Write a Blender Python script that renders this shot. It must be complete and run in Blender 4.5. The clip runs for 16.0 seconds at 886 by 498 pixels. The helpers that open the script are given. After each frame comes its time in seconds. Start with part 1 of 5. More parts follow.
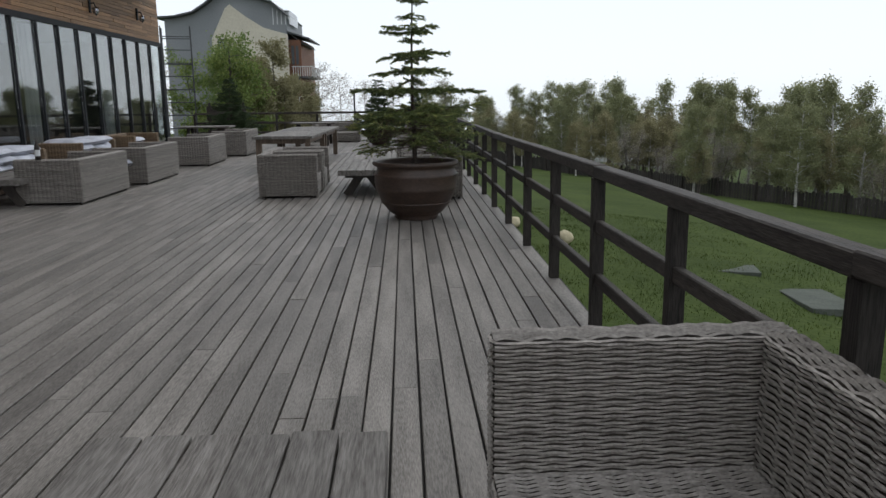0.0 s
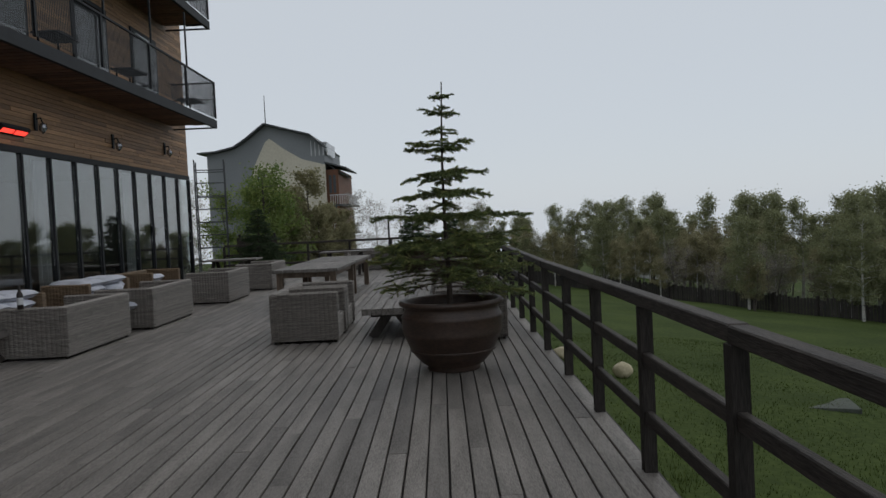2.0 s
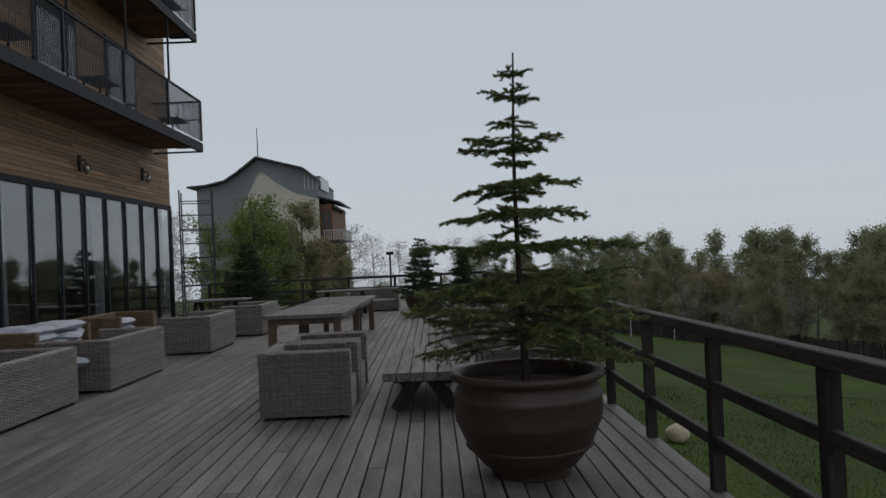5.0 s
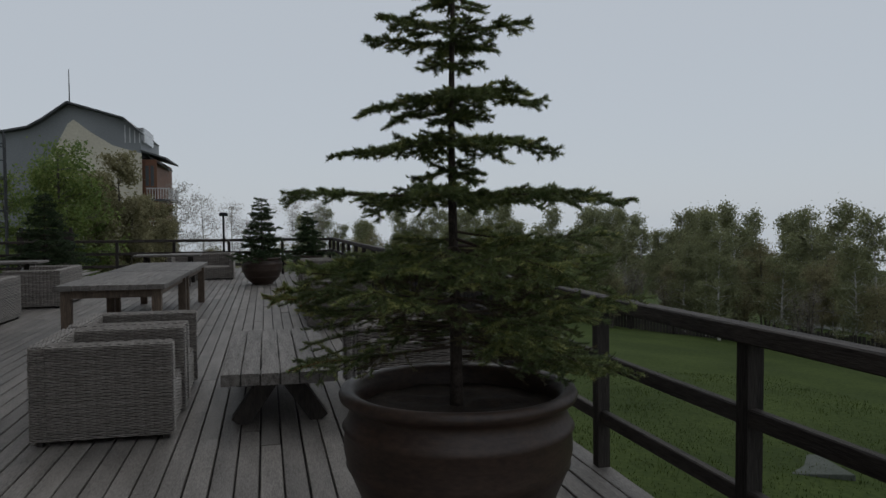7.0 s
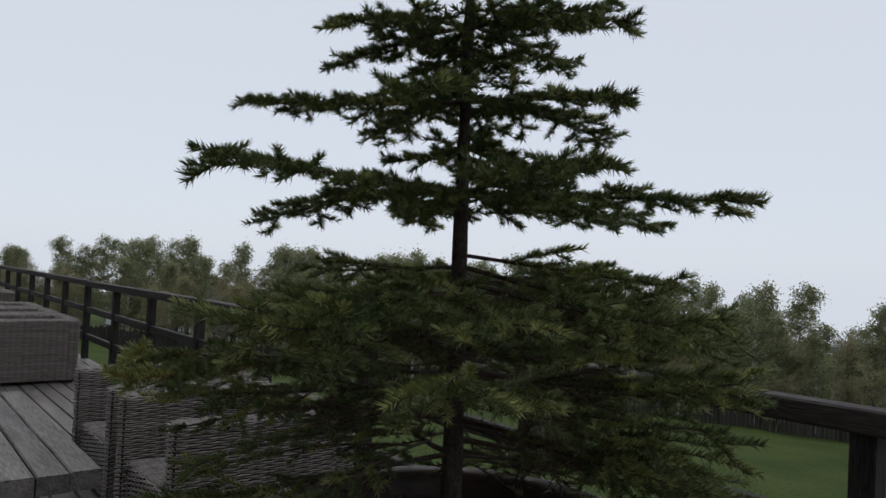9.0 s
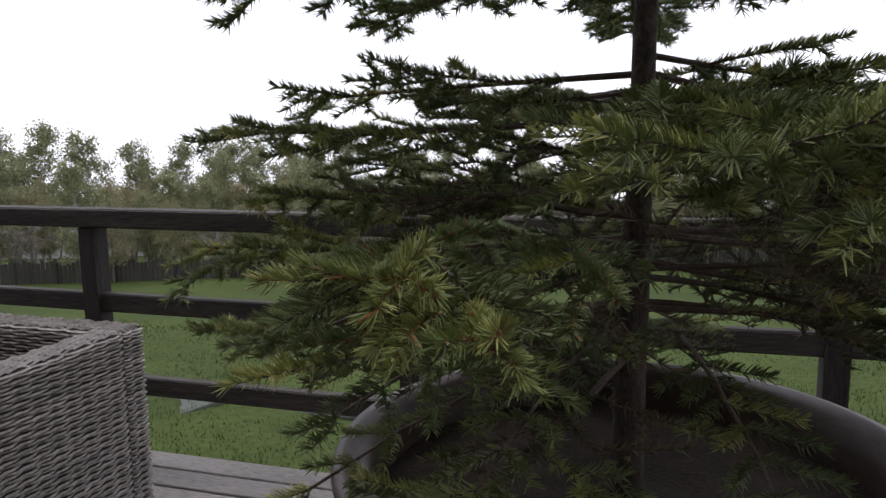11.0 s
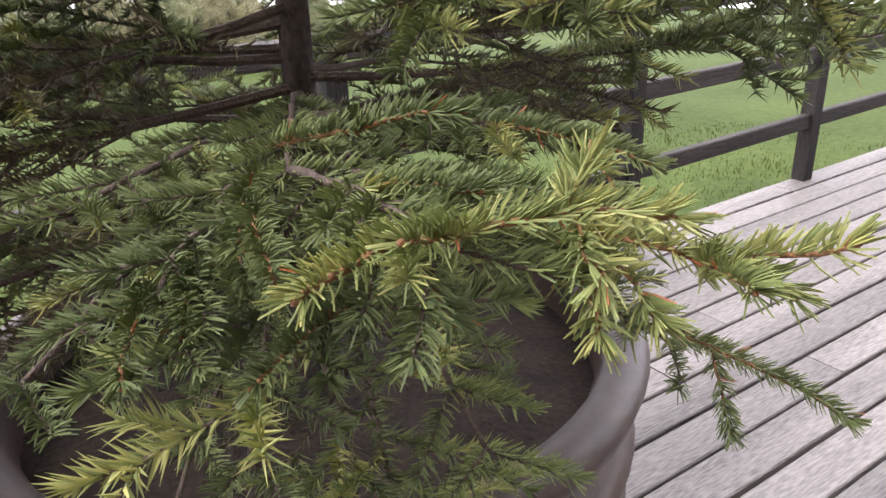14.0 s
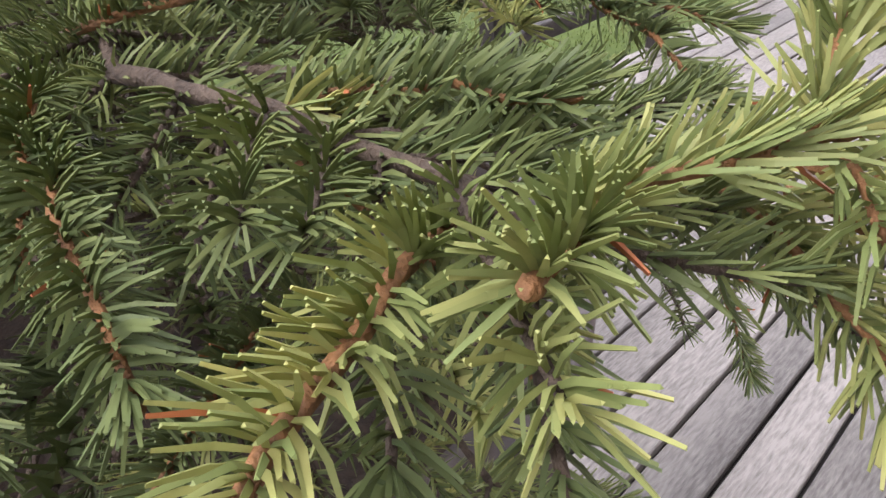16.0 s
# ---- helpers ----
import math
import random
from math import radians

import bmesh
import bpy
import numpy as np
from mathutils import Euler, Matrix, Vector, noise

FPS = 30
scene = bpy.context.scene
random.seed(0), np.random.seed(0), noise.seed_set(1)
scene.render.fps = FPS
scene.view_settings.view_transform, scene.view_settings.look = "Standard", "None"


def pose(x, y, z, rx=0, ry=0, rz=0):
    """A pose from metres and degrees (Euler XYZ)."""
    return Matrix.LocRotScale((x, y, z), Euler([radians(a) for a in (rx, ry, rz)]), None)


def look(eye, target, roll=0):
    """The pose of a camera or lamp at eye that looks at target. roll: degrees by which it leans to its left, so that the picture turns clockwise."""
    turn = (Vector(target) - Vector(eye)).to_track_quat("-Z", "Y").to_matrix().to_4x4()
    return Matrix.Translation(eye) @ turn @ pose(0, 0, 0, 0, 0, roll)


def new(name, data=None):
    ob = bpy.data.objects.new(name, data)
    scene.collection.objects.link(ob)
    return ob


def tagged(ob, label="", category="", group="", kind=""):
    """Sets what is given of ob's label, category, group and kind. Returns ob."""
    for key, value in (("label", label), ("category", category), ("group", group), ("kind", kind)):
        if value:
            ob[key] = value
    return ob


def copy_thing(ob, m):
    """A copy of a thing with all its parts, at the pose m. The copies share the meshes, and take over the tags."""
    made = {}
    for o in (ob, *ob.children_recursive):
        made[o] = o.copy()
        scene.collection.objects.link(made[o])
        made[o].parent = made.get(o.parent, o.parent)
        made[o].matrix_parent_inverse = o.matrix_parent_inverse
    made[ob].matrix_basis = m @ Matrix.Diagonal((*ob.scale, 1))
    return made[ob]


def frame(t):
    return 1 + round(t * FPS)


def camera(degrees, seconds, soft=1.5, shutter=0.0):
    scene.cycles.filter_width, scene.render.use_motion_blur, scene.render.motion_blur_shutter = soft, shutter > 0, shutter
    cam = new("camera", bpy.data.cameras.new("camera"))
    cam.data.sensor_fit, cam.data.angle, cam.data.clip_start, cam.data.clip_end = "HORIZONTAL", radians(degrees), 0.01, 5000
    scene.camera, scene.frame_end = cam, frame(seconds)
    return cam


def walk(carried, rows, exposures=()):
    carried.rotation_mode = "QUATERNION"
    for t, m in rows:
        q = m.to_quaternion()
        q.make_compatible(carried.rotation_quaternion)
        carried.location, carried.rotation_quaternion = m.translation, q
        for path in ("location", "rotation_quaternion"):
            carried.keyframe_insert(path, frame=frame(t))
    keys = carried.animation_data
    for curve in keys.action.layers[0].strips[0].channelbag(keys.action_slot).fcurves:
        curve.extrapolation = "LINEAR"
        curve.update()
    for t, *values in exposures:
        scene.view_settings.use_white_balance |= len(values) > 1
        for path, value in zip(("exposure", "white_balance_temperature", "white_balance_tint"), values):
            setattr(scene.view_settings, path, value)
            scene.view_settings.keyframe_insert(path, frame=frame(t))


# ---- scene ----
cam = camera(62.1, 16.0)
PATH = [
    (0, (0.019, 0.16, 1.518), (0.117, 2.117, 1.114), -0.6),
    (0.5, (0.004, 0.574, 1.526), (0.149, 2.553, 1.272), -1.3),
    (1, (0.05, 0.98, 1.548), (0.181, 2.97, 1.388), -1.6),
    (1.5, (0.104, 1.391, 1.561), (0.174, 3.387, 1.452), -2.0),
    (2, (0.087, 1.867, 1.556), (0.089, 3.866, 1.479), -2.7),
    (2.5, (0.077, 2.278, 1.53), (-0.008, 4.276, 1.485), -2.8),
    (3, (0.048, 2.689, 1.571), (-0.111, 4.683, 1.574), -2.8),
    (3.2, (0.008, 2.821, 1.557), (-0.181, 4.812, 1.581), -2.7),
    (5.3, (-0.545, 4.645, 1.553), (-0.422, 6.641, 1.573), -2.2),
    (5.5, (-0.577, 4.856, 1.529), (-0.385, 6.847, 1.53), -1.9),
    (6, (-0.637, 5.338, 1.522), (-0.319, 7.312, 1.487), -1.4),
    (6.5, (-0.682, 5.84, 1.528), (-0.283, 7.799, 1.466), -0.8),
    (7, (-0.707, 6.304, 1.489), (-0.239, 8.247, 1.415), -0.4),
    (7.5, (-0.776, 6.752, 1.494), (-0.203, 8.667, 1.418), -0.1),
    (8, (-0.884, 7.221, 1.5), (-0.138, 9.074, 1.409), -0.2),
    (8.2, (-0.949, 7.368, 1.489), (-0.119, 9.187, 1.424), 0.0),
    (10.3, (-1.238, 9.144, 1.303), (0.536, 10.064, 1.22), 1.6),
    (10.5, (-1.252, 9.256, 1.306), (0.56, 10.082, 1.119), 0.2),
    (11, (-1.216, 9.545, 1.298), (0.682, 10.104, 1.008), -0.5),
    (11.5, (-1.031, 9.733, 1.268), (0.919, 9.905, 0.858), -0.0),
    (12, (-0.915, 9.829, 1.258), (0.992, 9.558, 0.722), -0.5),
    (12.5, (-0.87, 9.888, 1.271), (0.894, 9.195, 0.633), 0.8),
    (13, (-0.886, 9.931, 1.292), (0.787, 9.045, 0.647), 0.7),
    (13.5, (-0.935, 9.987, 1.315), (0.701, 9.064, 0.631), -1.0),
    (14, (-0.896, 10.011, 1.318), (0.648, 9.009, 0.535), -2.4),
    (14.5, (-0.777, 10.023, 1.321), (0.606, 8.892, 0.42), -2.2),
    (15, (-0.723, 9.998, 1.299), (0.519, 8.799, 0.288), -2.3),
    (15.5, (-0.697, 9.956, 1.272), (0.491, 8.758, 0.199), -2.3),
    (16, (-0.675, 9.929, 1.252), (0.51, 8.719, 0.189), -2.1),
]
EXPOSURES = [(0, 0.54, 6500, 10), (0.8, -0.1, 6520, 10), (3.2, -0.2, 6450, 10), (5.3, -0.38, 6400, 10), (7.0, -0.43, 6400, 10), (8.2, -0.18, 6400, 12), (10.3, 0.42, 6400, 16),
             (10.7, 0.62, 6450, 20), (11.2, 1.5, 6550, 19), (12.0, 2.9, 6650, 25), (13.5, 2.75, 6650, 24), (16.0, 2.5, 6650, 22)]
walk(cam, [(t, look(eye, target, roll)) for t, eye, target, roll in PATH], EXPOSURES)

# ---- world and light ----
world = bpy.data.worlds.new("overcast_sky")
scene.world = world
world.use_nodes = True
wn, wl = world.node_tree.nodes, world.node_tree.links
sky = wn.new("ShaderNodeTexSky")
sky.sky_type, sky.sun_disc = "NISHITA", False
sky.sun_elevation, sky.sun_rotation = radians(50), radians(200)
grey = wn.new("ShaderNodeMix")
grey.data_type = "RGBA"
grey.inputs["Factor"].default_value = 0.9
grey.inputs["B"].default_value = (6.7, 7.2, 7.75, 1)
wl.new(sky.outputs[0], grey.inputs["A"])
wl.new(grey.outputs["Result"], wn["Background"].inputs[0])
wn["Background"].inputs[1].default_value = 0.1
sun = new("sun", bpy.data.lights.new("sun", "SUN"))
sun.data.energy, sun.data.angle, sun.data.color = 0.45, radians(40), (1, 0.97, 0.92)
sun.rotation_euler = (radians(40), 0, radians(160))


# ---- materials ----
def material(name, color, color2=None, rough=0.7, scale=8.0, stretch=(1, 1, 1), bump=0.2, fine=60.0, spread=0.0, per="object", metal=0.0, spec=0.4, mid=(0.35, 0.65)):
    """Two-scale noise between two colours, fine bump, and a brightness spread from piece to piece."""
    m = bpy.data.materials.new(name)
    m.use_nodes = True
    n, l = m.node_tree.nodes, m.node_tree.links
    b = n["Principled BSDF"]
    b.inputs["Roughness"].default_value, b.inputs["Metallic"].default_value = rough, metal
    b.inputs["Specular IOR Level"].default_value = spec
    co = n.new("ShaderNodeTexCoord")
    mp = n.new("ShaderNodeMapping")
    mp.inputs["Scale"].default_value = stretch
    shift = n.new("ShaderNodeVectorMath")
    if per == "object":
        rnd = n.new("ShaderNodeObjectInfo").outputs["Random"]
    else:
        rnd = n.new("ShaderNodeNewGeometry").outputs["Random Per Island"]
    mul = n.new("ShaderNodeMath")
    mul.operation = "MULTIPLY"
    mul.inputs[1].default_value = 37.0 if spread else 0.0
    l.new(rnd, mul.inputs[0])
    l.new(co.outputs["Object"], mp.inputs[0])
    l.new(mp.outputs[0], shift.inputs[0])
    l.new(mul.outputs[0], shift.inputs[1])
    big, small = n.new("ShaderNodeTexNoise"), n.new("ShaderNodeTexNoise")
    big.inputs["Scale"].default_value, big.inputs["Detail"].default_value = scale, 6
    small.inputs["Scale"].default_value, small.inputs["Detail"].default_value = fine, 8
    l.new(shift.outputs[0], big.inputs["Vector"])
    l.new(shift.outputs[0], small.inputs["Vector"])
    add = n.new("ShaderNodeMath")
    add.operation = "MULTIPLY_ADD"
    add.inputs[1].default_value = 0.55
    l.new(small.outputs["Fac"], add.inputs[0])
    half = n.new("ShaderNodeMath")
    half.operation = "MULTIPLY"
    half.inputs[1].default_value = 0.45
    l.new(big.outputs["Fac"], half.inputs[0])
    l.new(half.outputs[0], add.inputs[2])
    ramp = n.new("ShaderNodeValToRGB")
    c2 = color2 or tuple(c * 0.6 for c in color)
    ramp.color_ramp.elements[0].position, ramp.color_ramp.elements[1].position = mid
    ramp.color_ramp.elements[0].color, ramp.color_ramp.elements[1].color = (*c2, 1), (*color, 1)
    l.new(add.outputs[0], ramp.inputs[0])
    out = ramp.outputs[0]
    if spread:
        hsv = n.new("ShaderNodeHueSaturation")
        ma = n.new("ShaderNodeMapRange")
        ma.inputs["To Min"].default_value, ma.inputs["To Max"].default_value = 1 - spread, 1 + spread
        l.new(rnd, ma.inputs[0])
        l.new(ma.outputs[0], hsv.inputs["Value"])
        l.new(out, hsv.inputs["Color"])
        out = hsv.outputs[0]
    l.new(out, b.inputs["Base Color"])
    if bump:
        bp = n.new("ShaderNodeBump")
        bp.inputs["Strength"].default_value, bp.inputs["Distance"].default_value = bump, 0.01
        l.new(add.outputs[0], bp.inputs["Height"])
        l.new(bp.outputs[0], b.inputs["Normal"])
    return m


def leafy(name, color, color2, rough=0.55, trans=0.25, scale=3.0, gloss=0.2):
    """Leaves and needles: colour varies from piece to piece and over the plant, a little light passes through."""
    m = bpy.data.materials.new(name)
    m.use_nodes = True
    n, l = m.node_tree.nodes, m.node_tree.links
    b = n["Principled BSDF"]
    b.inputs["Roughness"].default_value = rough
    b.inputs["Specular IOR Level"].default_value = gloss
    geo = n.new("ShaderNodeNewGeometry")
    mixc = n.new("ShaderNodeMix")
    mixc.data_type = "RGBA"
    mixc.inputs["A"].default_value, mixc.inputs["B"].default_value = (*color, 1), (*color2, 1)
    noi = n.new("ShaderNodeTexNoise")
    noi.inputs["Scale"].default_value = scale
    co = n.new("ShaderNodeTexCoord")
    l.new(co.outputs["Object"], noi.inputs["Vector"])
    av = n.new("ShaderNodeMath")
    av.operation = "MULTIPLY"
    l.new(geo.outputs["Random Per Island"], av.inputs[0])
    mr = n.new("ShaderNodeMapRange")
    mr.inputs["From Min"].default_value, mr.inputs["From Max"].default_value = 0.3, 0.7
    mr.inputs["To Max"].default_value = 1.6
    l.new(noi.outputs["Fac"], mr.inputs[0])
    l.new(mr.outputs[0], av.inputs[1])
    l.new(av.outputs[0], mixc.inputs["Factor"])
    l.new(mixc.outputs["Result"], b.inputs["Base Color"])
    tr = n.new("ShaderNodeBsdfTranslucent")
    l.new(mixc.outputs["Result"], tr.inputs[0])
    ms = n.new("ShaderNodeMixShader")
    ms.inputs[0].default_value = trans
    l.new(b.outputs[0], ms.inputs[1])
    l.new(tr.outputs[0], ms.inputs[2])
    l.new(ms.outputs[0], n["Material Output"].inputs[0])
    return m


DECK = dict(color=(0.22, 0.198, 0.176), color2=(0.085, 0.074, 0.064), rough=0.6, scale=1.3, stretch=(6, 0.9, 6), bump=0.6, fine=26, spread=0.22, mid=(0.36, 0.62))
M_DECK = material("weathered_deck_wood", **DECK)
M_DECK_FAR = material("weathered_deck_wood_far", per="island", **DECK)
M_JOIST = material("dark_joist_wood", (0.03, 0.025, 0.021))
M_RAIL = material("dark_stained_wood", (0.072, 0.06, 0.052), (0.016, 0.013, 0.012), 0.72, 2.5, (9, 0.8, 9), 0.7, 18, 0.2, mid=(0.34, 0.66), spec=0.25)
M_POST = material("dark_stained_post_wood", (0.052, 0.044, 0.039), (0.014, 0.012, 0.011), 0.75, 2.5, (9, 9, 0.8), 0.7, 18, 0.2, spec=0.2)
M_WICKER = material("grey_wicker", (0.36, 0.325, 0.29), (0.13, 0.112, 0.098), 0.6, 9, (1, 1, 1), 0.3, 70, 0.16, "island", mid=(0.32, 0.66))
# core behind the strands: shade between them is put into this dark colour
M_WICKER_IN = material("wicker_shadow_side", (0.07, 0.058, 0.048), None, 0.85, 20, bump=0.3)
M_WICKER_BROWN = material("brown_wicker", (0.30, 0.21, 0.13), (0.11, 0.07, 0.04), 0.6, 9, (1, 1, 1), 0.3, 70, 0.16, "island", mid=(0.32, 0.66))
M_TABLE = material("weathered_table_wood", (0.2, 0.182, 0.165), (0.055, 0.046, 0.038), 0.7, 2.2, (10, 0.9, 10), 0.8, 12, 0.2, mid=(0.34, 0.62))
M_LEG = material("brown_leg_wood", (0.16, 0.115, 0.08), (0.06, 0.042, 0.03), 0.65, 3, (8, 8, 1), 0.4, 14, 0.15)
M_DARKWOOD = material("blackened_wood", (0.05, 0.04, 0.033), (0.018, 0.014, 0.012), 0.65, 3, (5, 5, 1), 0.4, 14, 0.15)
M_CUSHION = material("pale_cushion_fabric", (0.62, 0.63, 0.68), (0.45, 0.46, 0.51), 0.9, 6, bump=0.25, fine=140, spread=0.08)
M_POT = material("brown_glazed_clay", (0.07, 0.042, 0.029), (0.028, 0.017, 0.013), 0.48, 4, (1, 1, 2.5), 0.25, 26, spec=0.5)
M_SOIL = material("dark_soil", (0.055, 0.036, 0.024), (0.014, 0.01, 0.008), 0.95, 14, bump=1.0, fine=90)
M_BARK = material("spruce_bark", (0.085, 0.065, 0.052), (0.028, 0.021, 0.017), 0.85, 30, (1, 1, 0.6), 0.8, 120)
M_TWIG = material("orange_brown_twig", (0.33, 0.155, 0.06), (0.15, 0.075, 0.035), 0.7, 60, bump=0.6, fine=300)
M_TWIG_OLD = material("grey_brown_twig", (0.13, 0.095, 0.07), (0.05, 0.036, 0.028), 0.85, 60, bump=0.8, fine=300)
M_NEEDLE = leafy("spruce_needles", (0.115, 0.155, 0.065), (0.25, 0.29, 0.105), 0.42, 0.25, 5)
M_NEEDLE_YOUNG = leafy("young_spruce_needles", (0.215, 0.27, 0.095), (0.5, 0.49, 0.18), 0.4, 0.3, 14)
M_NEEDLE_BROWN = leafy("old_brownish_needles", (0.115, 0.095, 0.058), (0.2, 0.185, 0.095), 0.6, 0.2, 5)
M_DRY = material("dry_orange_needle", (0.5, 0.16, 0.06), (0.32, 0.1, 0.04), 0.6, 40, bump=0)
M_NEEDLE_FAR = leafy("dark_spruce_needles", (0.04, 0.066, 0.032), (0.085, 0.115, 0.05), 0.5, 0.1, 3)
M_GRASS = material("lawn_ground", (0.068, 0.093, 0.024), (0.03, 0.046, 0.012), 1.0, 0.35, bump=0.6, fine=9, mid=(0.35, 0.65), spec=0.1)
M_BLADE = leafy("grass_blades", (0.045, 0.068, 0.017), (0.09, 0.115, 0.032), 0.8, 0.2, 0.4, 0.06)
M_BIRCH = material("birch_bark", (0.55, 0.53, 0.5), (0.1, 0.09, 0.085), 0.8, 3, (1, 1, 4), 0.3, 14, mid=(0.38, 0.52))
M_GREYBARK = material("grey_tree_bark", (0.15, 0.13, 0.11), (0.06, 0.05, 0.045), 0.85, 6, bump=0.4, fine=30)
# far spring foliage, lightened so that its colour carries the distance haze
M_LEAF = leafy("fresh_birch_leaves_hazed", (0.18, 0.195, 0.105), (0.32, 0.33, 0.18), 0.7, 0.4, 0.6, 0.1)
M_LEAF_OLIVE = leafy("olive_spring_leaves_hazed", (0.22, 0.205, 0.115), (0.34, 0.31, 0.18), 0.7, 0.4, 0.6, 0.1)
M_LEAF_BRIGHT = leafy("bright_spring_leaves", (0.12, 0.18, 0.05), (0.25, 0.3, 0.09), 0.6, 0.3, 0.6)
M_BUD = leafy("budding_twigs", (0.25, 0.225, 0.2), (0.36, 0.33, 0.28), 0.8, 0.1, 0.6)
M_CLAD = material("oiled_timber_cladding", (0.37, 0.215, 0.105), (0.15, 0.08, 0.04), 0.6, 1.2, (2, 0.8, 9), 0.4, 9, 0.35, "island", mid=(0.3, 0.68))
M_CLAD_BOARD = material("oiled_timber_board", (0.37, 0.215, 0.105), (0.15, 0.08, 0.04), 0.6, 1.2, (2, 0.8, 9), 0.4, 9, 0.35, mid=(0.3, 0.68))
M_STEEL = material("dark_painted_steel", (0.022, 0.024, 0.027), (0.014, 0.015, 0.017), 0.65, 5, bump=0.08, spec=0.25)
M_MESHWIRE = material("galvanised_wire", (0.07, 0.074, 0.08), (0.05, 0.052, 0.056), 0.6, 30, bump=0)
M_SOFFIT = material("reddish_soffit_boards", (0.22, 0.115, 0.075), (0.1, 0.055, 0.04), 0.7, 2, (8, 1, 1), 0.3, 14, 0.3, "island")
M_INTERIOR = material("dim_interior", (0.16, 0.15, 0.14), (0.09, 0.085, 0.08), 0.9, 0.6, bump=0)
M_CURTAIN = material("pale_curtain", (0.5, 0.5, 0.5), (0.36, 0.36, 0.37), 0.9, 3, (1, 6, 0.2), 0.2, 20)
M_PLASTER = material("cream_plaster", (0.58, 0.54, 0.44), (0.47, 0.43, 0.35), 0.9, 0.25, bump=0.2, fine=6)
M_GREYCLAD = material("grey_sheet_cladding", (0.22, 0.23, 0.24), (0.17, 0.18, 0.19), 0.6, 0.4, bump=0.1, fine=8)
M_ROOF = material("dark_sheet_roof", (0.07, 0.075, 0.08), (0.045, 0.048, 0.05), 0.5, 0.4, bump=0.1)
M_REDWOOD = material("red_brown_balcony_wood", (0.2, 0.085, 0.045), (0.11, 0.05, 0.03), 0.7, 1.5, bump=0.2)
M_WHITE = material("far_white_wall", (0.6, 0.6, 0.6), (0.5, 0.5, 0.5), 0.9, 0.2, bump=0)
M_FENCE = material("black_brown_fence", (0.045, 0.038, 0.034), (0.022, 0.019, 0.018), 0.8, 2, bump=0.2, spread=0.3, per="island")
M_STONE = material("pale_yellow_stone", (0.55, 0.48, 0.32), (0.36, 0.31, 0.2), 0.8, 4, bump=0.4, fine=25)
M_SLAB = material("grey_concrete_slab", (0.1, 0.108, 0.09), (0.05, 0.06, 0.045), 0.95, 2, bump=0.3, fine=20)
M_GLASSBITS = material("chrome_fitting", (0.5, 0.5, 0.52), None, 0.25, 10, bump=0, metal=0.9)


def glass(name, tint=(0.75, 0.8, 0.8), rough=0.01, ior=1.5):
    m = bpy.data.materials.new(name)
    m.use_nodes = True
    n, l = m.node_tree.nodes, m.node_tree.links
    b = n["Principled BSDF"]
    b.inputs["Base Color"].default_value = (*tint, 1)
    b.inputs["Roughness"].default_value = rough
    b.inputs["IOR"].default_value = ior
    b.inputs["Transmission Weight"].default_value = 1.0
    return m


def glowing(name, color, strength):
    m = bpy.data.materials.new(name)
    m.use_nodes = True
    b = m.node_tree.nodes["Principled BSDF"]
    b.inputs["Base Color"].default_value = (*color, 1)
    b.inputs["Emission Color"].default_value = (*color, 1)
    b.inputs["Emission Strength"].default_value = strength
    return m


M_GLASS = glass("coated_window_glass", ior=1.9)
M_GLASS_PLAIN = glass("plain_window_glass", (0.5, 0.53, 0.53), ior=1.4)
M_GLOW = glowing("red_heater_tube", (1.0, 0.06, 0.04), 1.6)


